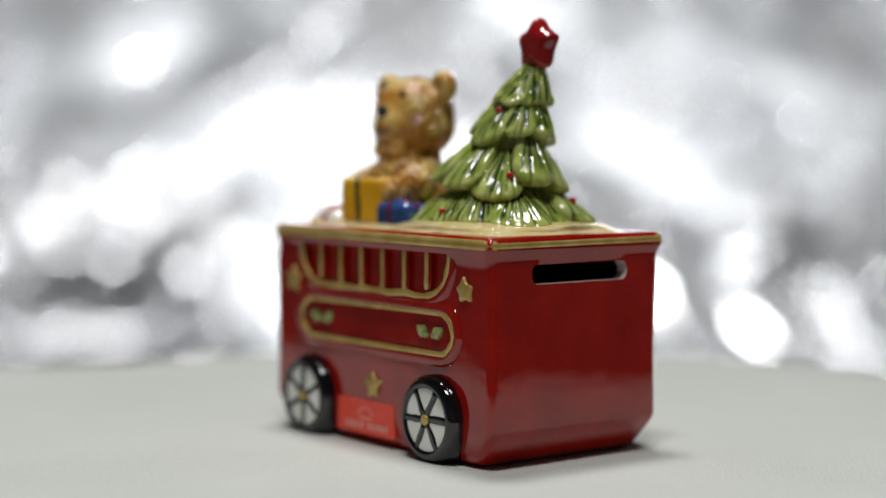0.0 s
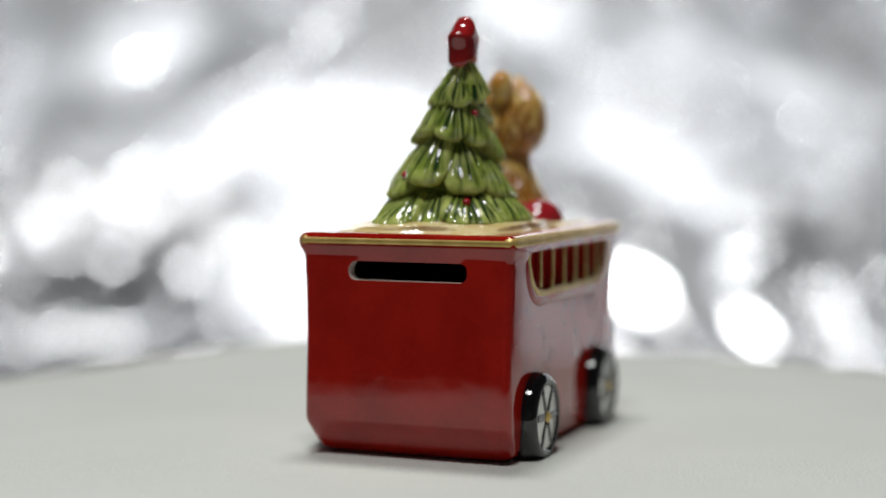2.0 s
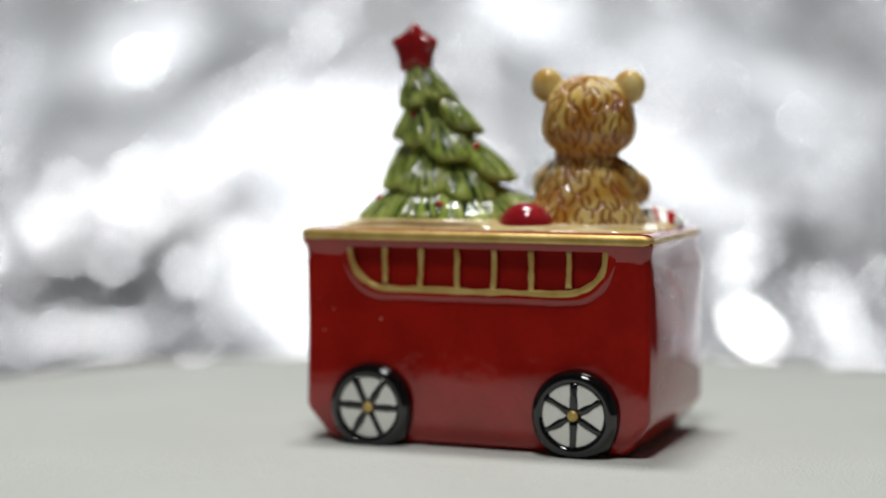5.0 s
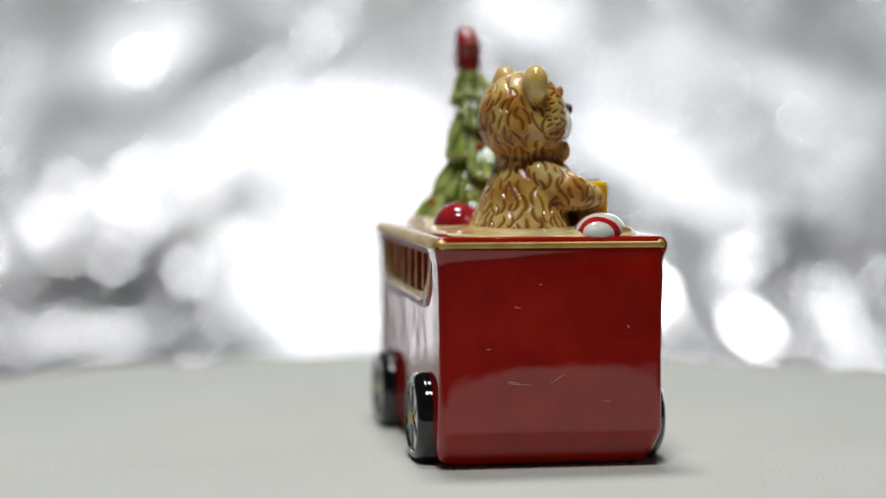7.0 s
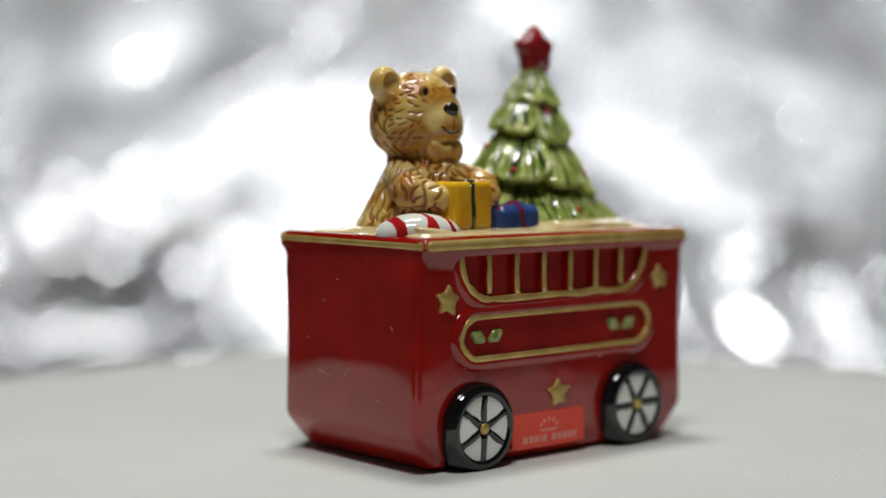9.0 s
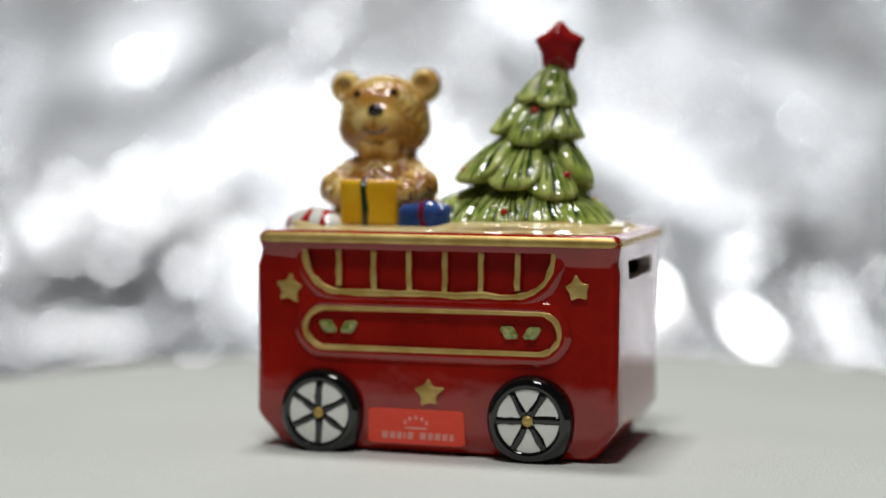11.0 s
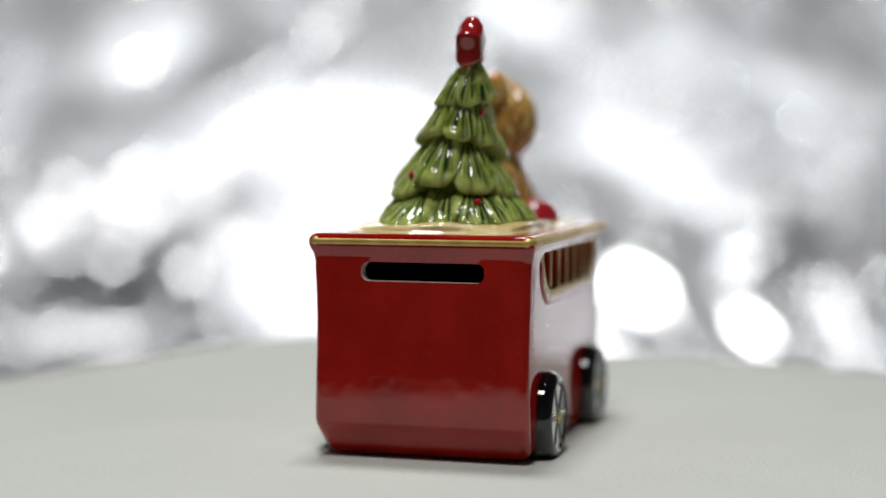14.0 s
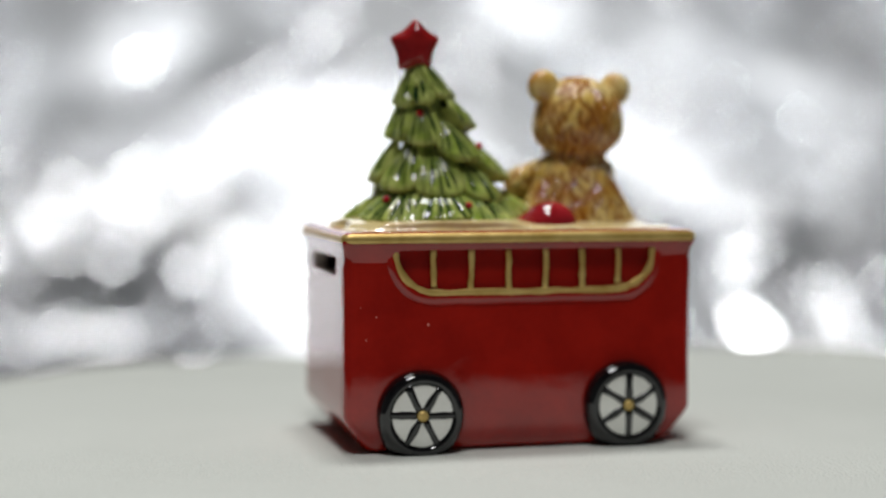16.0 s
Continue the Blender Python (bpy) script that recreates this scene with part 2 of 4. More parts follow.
def net_part(name, field, lo, hi, step, mats, parent, label="", pick=None):
    v, q = net(field, lo, hi, step)
    me = bpy.data.meshes.new(name)
    me.from_pydata((v * 0.001).tolist(), [], q.tolist())
    for m in (mats if isinstance(mats, (list, tuple)) else [mats]):
        me.materials.append(m)
    me.polygons.foreach_set("use_smooth", np.ones(len(q), bool))
    if pick:
        c = v[q].mean(1)
        me.polygons.foreach_set("material_index", pick([c[:, 0], c[:, 1], c[:, 2]]).astype(np.int32))
    me.update()
    ob = new(name, me)
    ob.parent = parent
    if label:
        tagged(ob, label)
    return ob


# ------------------------------------------------------------ the room
def slab(name, x0, x1, y0, y1, z0, z1, mat, label, category):
    bm = bmesh.new()
    bmesh.ops.create_cube(bm, size=1)
    for v in bm.verts:
        v.co = Vector(((x0 + x1) / 2 + v.co.x * (x1 - x0), (y0 + y1) / 2 + v.co.y * (y1 - y0), (z0 + z1) / 2 + v.co.z * (z1 - z0)))
    ob = part(name, bm, mat, None, "", False)
    return tagged(ob, label, category, kind="structure")


slab("floor", -2.1, 2.1, -2.6, 2.6, -0.85, -0.75, BOARD, "dark painted floor of the studio", "floor")
slab("ceiling", -2.1, 2.1, -2.6, 2.6, 1.75, 1.85, PLASTER, "plain mid grey plaster ceiling of the studio", "ceiling")
slab("wall_west", -2.1, -2.0, -2.6, 2.6, -0.75, 1.75, PLASTER, "plain mid grey plaster studio wall", "wall")
slab("wall_east", 2.0, 2.1, -2.6, 2.6, -0.75, 1.75, PLASTER, "plain mid grey plaster studio wall", "wall")
slab("wall_south", -2.0, 2.0, -2.6, -2.5, -0.75, 1.75, PLASTER, "plain mid grey plaster studio wall", "wall")
slab("wall_north", -2.0, 2.0, 2.5, 2.6, -0.75, 1.75, PLASTER, "plain mid grey plaster studio wall", "wall")
slab("table", -0.5, 0.5, -0.5, 0.3, -0.75, -0.034, TABLE_TOP, "plain black table block under the turntable", "table")

# ------------------------------------------------------------ crumpled foil behind
FOIL_Y = 1.9
# the camera's place, to which every facet mirrors the lamp
FOIL_TO_CAMERA = Vector((0.0, -0.6, 0.1))
# folds bright by tilt, placed to fit the camera's view: x, z, half length, half height, slope in degrees, strength
FOLDS = [
    (-0.494, 0.235, 0.086, 0.045, 28, 0.85),
    (-0.393, 0.096, 0.245, 0.051, 13, 0.75),
    (-0.213, 0.092, 0.172, 0.082, -0, 0.75),
    (-0.304, -0.117, 0.090, 0.069, -10, 1.2),
    (-0.148, -0.079, 0.180, 0.131, -0, 1.3),
    (-0.222, -0.187, 0.074, 0.018, -5, 1),
    (-0.245, 0.202, 0.123, 0.025, -10, 0.25),
    (0.056, 0.293, 0.086, 0.034, -8, 0.8),
    (0.256, 0.060, 0.135, 0.045, -22, 1),
    (0.211, 0.129, 0.098, 0.041, -15, 0.32),
    (0.267, 0.218, 0.078, 0.049, -20, 0.2),
    (0.438, 0.072, 0.135, 0.031, -24, 0.42),
    (0.449, 0.169, 0.086, 0.025, -28, 0.5),
    (0.299, 0.238, 0.123, 0.029, -25, 0.35),
    (-0.082, 0.174, 0.065, 0.049, -0, 0.1),
]
# hollows turned off the lamp, placed to fit the camera's view
HOLLOWS = [
    (-0.530, -0.005, 0.170, 0.045, 12, 0.42),
    (-0.600, -0.195, 0.150, 0.040, -0, 0.48),
    (-0.696, -0.080, 0.065, 0.074, -0, 0.2),
    (-0.551, -0.080, 0.163, 0.057, -0, 0.42),
    (-0.494, -0.142, 0.130, 0.040, -0, 0.20),
    (0.460, -0.095, 0.110, 0.075, -0, 0.38),
    (-0.671, 0.256, 0.098, 0.057, -0, 0.15),
    (0.532, 0.254, 0.090, 0.041, -20, 0.25),
    (0.557, 0.197, 0.049, 0.041, -0, 0.35),
]
# polished creases that flash, placed to fit the camera's view: x, z, half length, half height, slope
GLINTS = [
    (0.380, -0.166, 0.027, 0.006, -42),
    (0.216, -0.110, 0.034, 0.019, -32),
    (0.164, -0.178, 0.026, 0.003, -15),
]
# mirror-flat specks of the sheet, placed to fit the camera's view: x, z, half size
SPECKS_WEST = [
    (-0.634, -0.010, 0.0056),
    (-0.563, -0.008, 0.0056),
    (-0.535, -0.069, 0.0062),
    (-0.427, -0.086, 0.0065),
    (-0.521, 0.009, 0.0052),
    (-0.484, -0.005, 0.0047),
    (-0.674, -0.055, 0.0047),
    (-0.411, 0.025, 0.0056),
    (-0.666, -0.191, 0.0048),
    (-0.636, -0.177, 0.0034),
    (-0.609, -0.177, 0.0038),
    (-0.564, -0.185, 0.0044),
    (-0.531, -0.182, 0.0050),
    (-0.527, -0.177, 0.0030),
    (-0.418, -0.189, 0.0037),
    (-0.732, -0.071, 0.0073),
    (-0.600, 0.035, 0.0052),
    (-0.621, -0.055, 0.0040),
]
SPECKS_EAST = [
    (0.362, -0.071, 0.0056),
    (0.526, -0.220, 0.0056),
    (0.454, -0.232, 0.0048),
    (0.484, -0.171, 0.0028),
    (0.283, -0.193, 0.0037),
    (0.259, -0.148, 0.0047),
    (0.566, -0.098, 0.0047),
    (0.386, -0.051, 0.0040),
    (-0.088, 0.177, 0.0047),
    (-0.307, 0.196, 0.0040),
    (-0.242, 0.244, 0.0037),
    (-0.492, 0.212, 0.0052),
    (0.447, 0.134, 0.0035),
    (0.351, 0.118, 0.0035),
    (0.239, 0.141, 0.0030),
]


def spot(rows, x, z):
    total = 0.0
    for cx, cz, rx, rz, slope, s in rows:
        a = radians(slope)
        dx, dz = x - cx, z - cz
        u, w = dx * math.cos(a) + dz * math.sin(a), -dx * math.sin(a) + dz * math.cos(a)
        d = math.hypot(u / rx, w / rz)
        total += s * max(0.0, min(1.0, (1.45 - d) / 0.9))
    return total


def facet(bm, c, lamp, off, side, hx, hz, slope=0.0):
    """One flat facet at c, tilted by off from the way that mirrors the lamp into the camera."""
    half = ((Vector(lamp) - c).normalized() + (FOIL_TO_CAMERA - c).normalized()).normalized()
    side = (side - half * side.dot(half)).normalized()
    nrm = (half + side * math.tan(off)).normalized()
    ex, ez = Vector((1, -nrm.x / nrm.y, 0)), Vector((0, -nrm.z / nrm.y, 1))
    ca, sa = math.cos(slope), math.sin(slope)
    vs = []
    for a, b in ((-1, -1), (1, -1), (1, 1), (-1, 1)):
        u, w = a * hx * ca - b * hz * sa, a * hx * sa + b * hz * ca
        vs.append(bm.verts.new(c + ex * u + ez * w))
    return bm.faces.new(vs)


def build_foil():
    """A hanging sheet of crumpled foil: small flat facets, each tilted for the brightness wanted from the camera."""
    rnd = random.Random(4)
    step, peak, wide_lobe = 0.009, 7.0, radians(2.5)
    low_lamp = LAMPS[0]
    bm = bmesh.new()
    nx, nz = int(3.9 / step), int(1.5 / step)
    for i in range(nx):
        for k in range(nz):
            x, z = -1.95 + i * step, -0.6 + k * step
            wide = noise.noise(Vector((x * 5 + 3, z * 9 + abs(x) * 3, 1.7)))
            fine = noise.noise(Vector((x * 34, z * 44, 5.1)))
            streak = noise.noise(Vector((x * 4, (z + 0.42 * abs(x)) * 15, 8.8)))
            want = 0.445 + 0.10 * wide + 0.06 * fine + 0.30 * streak + spot(FOLDS, x, z)
            want *= max(0.1, 1 - spot(HOLLOWS, x, z))
            want *= 1 - 0.30 * max(0.0, min(1.0, (-0.26 - x) / 0.1)) * max(0.0, min(1.0, (0.2 - z) / 0.08))
            if abs(x) > 0.75 or z > 0.5:
                want += max(0.0, 1.6 * wide + 0.3)
            want = min(peak, max(0.03, want * rnd.uniform(0.75, 1.25)))
            # lower down the sheet is crumpled into separate sparkling facets
            share, few = (0.42, 0.02) if z < 0.06 else (0.15, 0.05)
            want = min(peak, want * share / few) if rnd.random() < few else want * (1 - 0.6 * share)
            off = wide_lobe * math.sqrt(math.sqrt(peak / want) - 1)
            c = Vector((x, FOIL_Y + 0.012 * wide, z))
            side = Vector((rnd.uniform(-0.25, 0.25), 0, -1))
            if x < -0.8 or x > 0.68:
                # added outer foil, out of view, tilted at random to brighten the toy's reflections
                off, side = radians(rnd.uniform(0, 7.5)), Vector((rnd.uniform(-1, 1), 0, rnd.uniform(-1, 1)))
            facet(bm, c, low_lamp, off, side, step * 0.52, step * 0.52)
    sheet = part("backdrop", bm, FOIL, None, "", False)
    tagged(sheet, "crumpled silver foil sheet hanging far behind, out of focus", "foil backdrop", kind="structure")
    bm = bmesh.new()
    for x, z, hx, hz, a in GLINTS:
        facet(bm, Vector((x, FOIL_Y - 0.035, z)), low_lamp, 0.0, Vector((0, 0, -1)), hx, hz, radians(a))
    part("crease", bm, FOIL_CREASE, sheet, "polished creases of the foil", False)
    bm = bmesh.new()
    specks = [(x, z, h, h, 0.0) for x, z, h in SPECKS_WEST + SPECKS_EAST]
    specks.append((0.505, -0.141, 0.040, 0.0020, -72.0))
    for _ in range(60):
        x, z, h = rnd.uniform(-0.8, 0.8), rnd.uniform(-0.2, 0.36), rnd.uniform(0.0018, 0.0036)
        specks.append((x, z, h, h, 0.0))
    # more specks low on the left, to fit the camera's view
    for _ in range(60):
        x, z, h = rnd.uniform(-0.78, -0.28), rnd.uniform(-0.2, 0.08), rnd.uniform(0.0020, 0.0033)
        specks.append((x, z, h, h, 0.0))
    for x, z, hx, hz, a in specks:
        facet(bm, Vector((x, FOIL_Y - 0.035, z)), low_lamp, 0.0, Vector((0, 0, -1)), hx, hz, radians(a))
    part("speck", bm, FOIL_FLAT, sheet, "mirror-flat specks of the foil", False)
    # fine wrinkles sloping down to both sides, to fit the camera's view
    bm = bmesh.new()
    for _ in range(150):
        x, z = rnd.uniform(-0.8, 0.8), rnd.uniform(-0.02, 0.36)
        slope = (-23 if x > -0.1 else 24) + rnd.gauss(0, 9)
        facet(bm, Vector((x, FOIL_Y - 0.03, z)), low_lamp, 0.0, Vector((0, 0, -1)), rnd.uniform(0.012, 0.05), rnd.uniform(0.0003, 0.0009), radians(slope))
    part("wrinkle", bm, FOIL, sheet, "fine bright wrinkles of the foil", False)


build_foil()


# ------------------------------------------------------------ turntable under its cloth
def build_table_cloth():
    bm = bmesh.new()
    R, N = 0.256, 300
    radii = [0.012 * i for i in range(1, 21)] + [0.246, 0.251, 0.2545, 0.256, 0.2565, 0.2565, 0.256]
    drop = [0.0] * 20 + [0.0, 0.0006, 0.002, 0.005, 0.012, 0.022, 0.030]
    top = bm.verts.new((0, 0, 0))
    rings = []
    for r, d in zip(radii, drop):
        ring = []
        for i in range(N):
            a = 2 * math.pi * i / N
            deg = (math.degrees(a) + 180) % 360 - 180
            far = max(0.0, (r - 0.13) / 0.126) ** 2
            lift = 0.011 * math.exp(-((deg + 149) / 20) ** 2) + 0.002 * math.exp(-((deg - 171) / 9) ** 2) + 0.0025 * math.exp(-((deg - 70) / 14) ** 2)
            x, y = r * math.cos(a), r * math.sin(a)
            wave = 0.0016 * noise.noise(Vector((math.cos(a) * 3.1, math.sin(a) * 3.1, 7 + r * 5)))
            fold = 0.0012 * noise.noise(Vector((x * 28 + y * 8, y * 30, 2.0))) * min(1.0, max(0.0, (r - 0.075) / 0.04))
            z = (lift + wave) * far + fold * 0.6 - d
            ring.append(bm.verts.new((x, y, min(z, 0.02))))
        rings.append(ring)
    for i in range(N):
        bm.faces.new((top, rings[0][i], rings[0][(i + 1) % N]))
    grid_faces(bm, rings)
    root = new("turntable")
    part("cloth", finish(bm), CLOTH, root, "off-white leatherette cloth with soft folds")
    base = bmesh.new()
    bmesh.ops.create_cone(base, cap_ends=True, segments=96, radius1=0.25, radius2=0.25, depth=0.030)
    for v in base.verts:
        v.co.z -= 0.0188
    part("disc", base, BOARD, root, "", False)
    return tagged(root, "round turntable covered with off-white leatherette cloth", "turntable")


# ------------------------------------------------------------ the ceramic money bank
def u_outline(hx, z_top, z_bot, r, k=12):
    """Open bowl line from one top end down, across and up."""
    pts = [(-hx, z_top)]
    h = z_top - z_bot
    for i in range(k + 1):
        a = math.pi / 2 * i / k
        pts.append((-hx + r - r * math.cos(a) if i else -hx, z_bot + h * 0.86 * (1 - math.sin(a))))
    for i in range(1, 12):
        pts.append((-hx + r + (2 * hx - 2 * r) * i / 12, z_bot))
    for i in range(k + 1):
        a = math.pi / 2 * (1 - i / k)
        pts.append((hx - r + r * math.cos(a), z_bot + h * 0.86 * (1 - math.sin(a))))
    pts.append((hx, z_top))
    return pts


def track_outline(hx, hz, cx, cz, k=14):
    pts = []
    for i in range(k + 1):
        a = math.pi / 2 - math.pi * i / k
        pts.append((cx + hx - hz + hz * math.cos(a), cz + hz * math.sin(a)))
    for i in range(k + 1):
        a = -math.pi / 2 - math.pi * i / k
        pts.append((cx - hx + hz + hz * math.cos(a), cz + hz * math.sin(a)))
    return pts


def star_outline(cx, cz, r, inner, turn=0.0, wob=0.0):
    pts = []
    for i in range(10):
        a = math.pi / 2 + turn + math.pi * i / 5
        q = (r if i % 2 == 0 else r * inner) * (1 + wob * noise.noise(Vector((cx + i, cz, 3.3))))
        pts.append((cx + q * math.cos(a), cz + q * math.sin(a)))
    return pts


def fillet(points, share=0.28, k=3):
    """Rounds the corners of a closed outline."""
    out, n = [], len(points)
    for i in range(n):
        p, a, b = Vector(points[i]), Vector(points[i - 1]), Vector(points[(i + 1) % n])
        s, e = p.lerp(a, share), p.lerp(b, share)
        for j in range(k + 1):
            t = j / k
            q = s.lerp(p, t).lerp(p.lerp(e, t), t)
            out.append((q.x, q.y))
    return out


def cut(ob, bm):
    """Takes the solid bm out of ob's mesh."""
    me = bpy.data.meshes.new("cutter")
    bm.to_mesh(me)
    bm.free()
    tool = new("cutter", me)
    mod = ob.modifiers.new("cut", "BOOLEAN")
    mod.operation, mod.solver, mod.object = "DIFFERENCE", "EXACT", tool
    dg = bpy.context.evaluated_depsgraph_get()
    made = bpy.data.meshes.new_from_object(ob.evaluated_get(dg))
    ob.modifiers.remove(mod)
    old = ob.data
    ob.data = made
    made.name = ob.name
    bpy.data.objects.remove(tool)
    bpy.data.meshes.remove(old)
    bpy.data.meshes.remove(me)


def build_body(root):
    # outer walls, flared lip, closed top
    s = [(0.15, 49.0, 29, 4), (0.4, 51.0, 31.5, 5), (1.7, 53.0, 33.8, 5.5), (4.0, 54.6, 35.0, 5.5), (8.0, 57.6, 35.6, 5), (10.6, 59.4, 35.9, 4.5), (12.5, 60.2, 36.0, 4.5)]
    s += [(z, 60.2 - 0.3 * math.sin((z - 12) / 52 * math.pi), 36.0 - 0.4 * math.sin((z - 12) / 52 * math.pi), 4.2) for z in (20, 28, 36, 44, 52, 58)]
    s += [(61, 60.2, 36.0, 4.2), (64.2, 61.2, 36.6, 4.2), (66.8, 61.6, 37.2, 4.2), (68.6, 62.2, 37.8, 3.2), (70.0, 62.4, 38.0, 3.2), (71.4, 62.3, 37.9, 3.2), (72.6, 61.6, 37.2, 3.2), (73.1, 60.6, 36.2, 3.2), (73.2, 58, 34, 3)]
    bm = loft([(z, hx + (0.4 if z < 64 else -1.1), hy - (0.1 if z < 64 else 0.55), r - 1.5) for z, hx, hy, r in s], side=9)
    loft([(5, 50, 31, 3), (12, 56, 32, 3), (60, 56, 32, 3), (69, 55, 31, 3)], True, True, bm)
    for v in bm.verts:
        high = v.co.z * 1000
        v.co.x += 0.0020
        v.co.y += 0.00018 * noise.noise(Vector((v.co.x * 60, high * 0.06, 4.0 + v.co.y * 50)))
        if v.co.x < -0.055 and 12 < high < 64:
            v.co.x -= 0.0015 * math.sin((high - 12) / 52 * math.pi) * max(0.0, 1 - (v.co.y / 0.033) ** 2)
    body = part("body", bm, [RED, HOLLOW, SLIP], root)
    # coin slot through the front end
    outline = rounded_rect(20.4, 3.1, 2.6)
    tool = bmesh.new()
    a = [tool.verts.new(mm(52, x + 0.9, z + 61.1)) for x, z in outline]
    b = [tool.verts.new(mm(72, x + 0.9, z + 61.1)) for x, z in outline]
    grid_faces(tool, [a, b])
    tool.faces.new(a[::-1])
    tool.faces.new(b)
    cut(body, finish(tool))
    # sunk windows behind the rails, sunk long panel
    for side in (-1, 1):
        cut(body, prism(u_outline(44.5 if side > 0 else 42.3, 67.2, 52.6, 13), side * 34.1, side * 42))
    cut(body, prism(track_outline(42.7, 5.6, 1.0, 41.2), -35.1, -42))
    for p in body.data.polygons:
        c = p.center * 1000
        deep = abs(c.x - 2.0) < 57.0 and abs(c.y) < 32.6 and 3 < c.z < 70 and p.normal.dot(c - Vector((2.0, 0, 37))) < 0
        tunnel = 55 < c.x < 62.4 and abs(c.y - 0.9) < 20.8 and 57.8 < c.z < 64.4 and abs(p.normal.x) < 0.6
        p.material_index = 2 if tunnel else 1 if deep else 0
        p.use_smooth = True
    tagged(body, "glossy red ceramic wagon body with a coin slot")
    body.data.set_sharp_from_angle(angle=radians(38))
    # gold line on the lip
    bm = bmesh.new()
    rings = []
    for z, d in ((69.3, 60.7), (69.8, 61.2), (70.8, 61.3), (71.6, 61.1), (72.3, 60.6), (72.7, 59.8)):
        rings.append([bm.verts.new(mm(x + 2.0, y, z + 0.35 * noise.noise(Vector((x * 0.09, y * 0.09, 1))))) for x, y in rounded_rect(d + 0.4, d - 23.4, 3.2, 8)])
    # the line thins out across both ends
    for v in bm.verts:
        if abs(v.co.x - 0.0020) > 0.0594 and abs(v.co.y) < 0.0345:
            v.co.z = 0.0709 + (v.co.z - 0.0709) * 0.55
    grid_faces(bm, rings)
    for f in finish(bm).faces:
        c = f.calc_center_median()
        f.material_index = 0 if abs(c.x - 0.0020) > 0.0602 and abs(c.y) < 0.032 else 1
    part("gold_rim", bm, [GOLD_WORN, GOLD], root, "worn hand-painted gold line on the lip")
    return body


def build_rail(root, side):
    y1 = side * 36.75
    half, gap = (44.6, 12.88) if side > 0 else (42.4, 12.2)
    pts = u_outline(half, 68.3, 53.0, 13)
    rail = part("rail", ribbon(pts, 2.2, side * 36.0, y1, False, 0.3), GOLD, root, "hand-painted gold rail with six bars")
    outer = u_outline(half + 1.6, 68.5, 51.4, 14.0)
    part("moulding", ribbon(outer, 5.4, side * 34.0, side * 36.5, False, 0.1), RED, rail, "raised red moulding")
    for i in range(6):
        x = gap * (i - 2.5)
        low = 53.2 + (1.8 if i in (0, 5) else 0)
        line = [(x + 0.35 * noise.noise(Vector((x, k * 0.7, side))), low + (68.6 - low) * k / 6) for k in range(7)]
        part("bar", ribbon(line, 2.0, side * 36.0, side * 36.5, False, 0.16), GOLD, rail)
        part("slat", ribbon([(q[0] - side * 0.2, q[1]) for q in line], 2.5, side * 33.6, side * 36.2), RED, rail)


def build_wheel(root, x, side, turn, cz):
    R = 14.3 if side < 0 else 14.7
    bm = bmesh.new()
    profile = [(28.0, R - 0.2), (34.0, R - 0.1), (37.0, R), (38.4, R - 0.3), (39.6, R - 1.0), (40.4, R - 2.0), (40.6, R - 3.0), (40.3, R - 3.7), (39.6, R - 4.1), (39.5, 0.5)]
    rings = []
    for y, r in profile:
        ring = []
        for i in range(48):
            a = 2 * math.pi * i / 48
            q = r * (1 + 0.008 * noise.noise(Vector((math.cos(a) * 1.5 + x, math.sin(a) * 1.5, side))))
            # the tread widens into a flat foot towards the body
            foot = 0.45 * max(0.0, min(1.0, (39.5 - y) / 4)) if math.sin(a) < 0 else 0.0
            across = math.copysign(abs(math.cos(a)) ** (1 - foot), math.cos(a))
            ring.append(bm.verts.new(mm(x + q * across, side * y, max(0.05, cz + q * math.sin(a)))))
        rings.append(ring)
    grid_faces(bm, rings)
    bm.faces.new(rings[0][::-1])
    bm.faces.new(rings[-1])
    wheel = part("wheel", finish(bm), BLACK, root, "glossy black tyre around a white spoked wheel")
    disc = fillet([(x + 10.4 * math.cos(2 * math.pi * i / 40), cz + 10.4 * math.sin(2 * math.pi * i / 40)) for i in range(40)], 0.4, 1)
    part("white_disc", pillow(disc, side * 39.3, side * 39.9, 0.4), WHITE, wheel, "white painted wheel disc")
    for i in range(6):
        a = radians(turn + 60 * i) + 0.06 * noise.noise(Vector((x, side, i * 1.7)))
        bend = 0.5 * noise.noise(Vector((x * 0.3, side, i * 2.3 + 9)))
        line = []
        for k in range(6):
            r = 1.4 + 9.6 * k / 5
            w = bend * math.sin(math.pi * k / 5)
            line.append((x + r * math.cos(a) - w * math.sin(a), cz + r * math.sin(a) + w * math.cos(a)))
        part("spoke", ribbon(line, 2.5, side * 39.7, side * 40.35, False, 0.2), BLACK, wheel)
    bm = bmesh.new()
    rings = []
    for k in range(6):
        a = math.pi / 2 * k / 6
        rings.append([bm.verts.new(mm(x + 2.0 * math.cos(a) * math.cos(2 * math.pi * i / 16), side * (39.8 + 1.5 * math.sin(a)), cz + 2.0 * math.cos(a) * math.sin(2 * math.pi * i / 16))) for i in range(16)])
    grid_faces(bm, rings)
    bm.faces.new(rings[-1])
    part("hub", finish(bm), GOLD, wheel, "small gold hub")


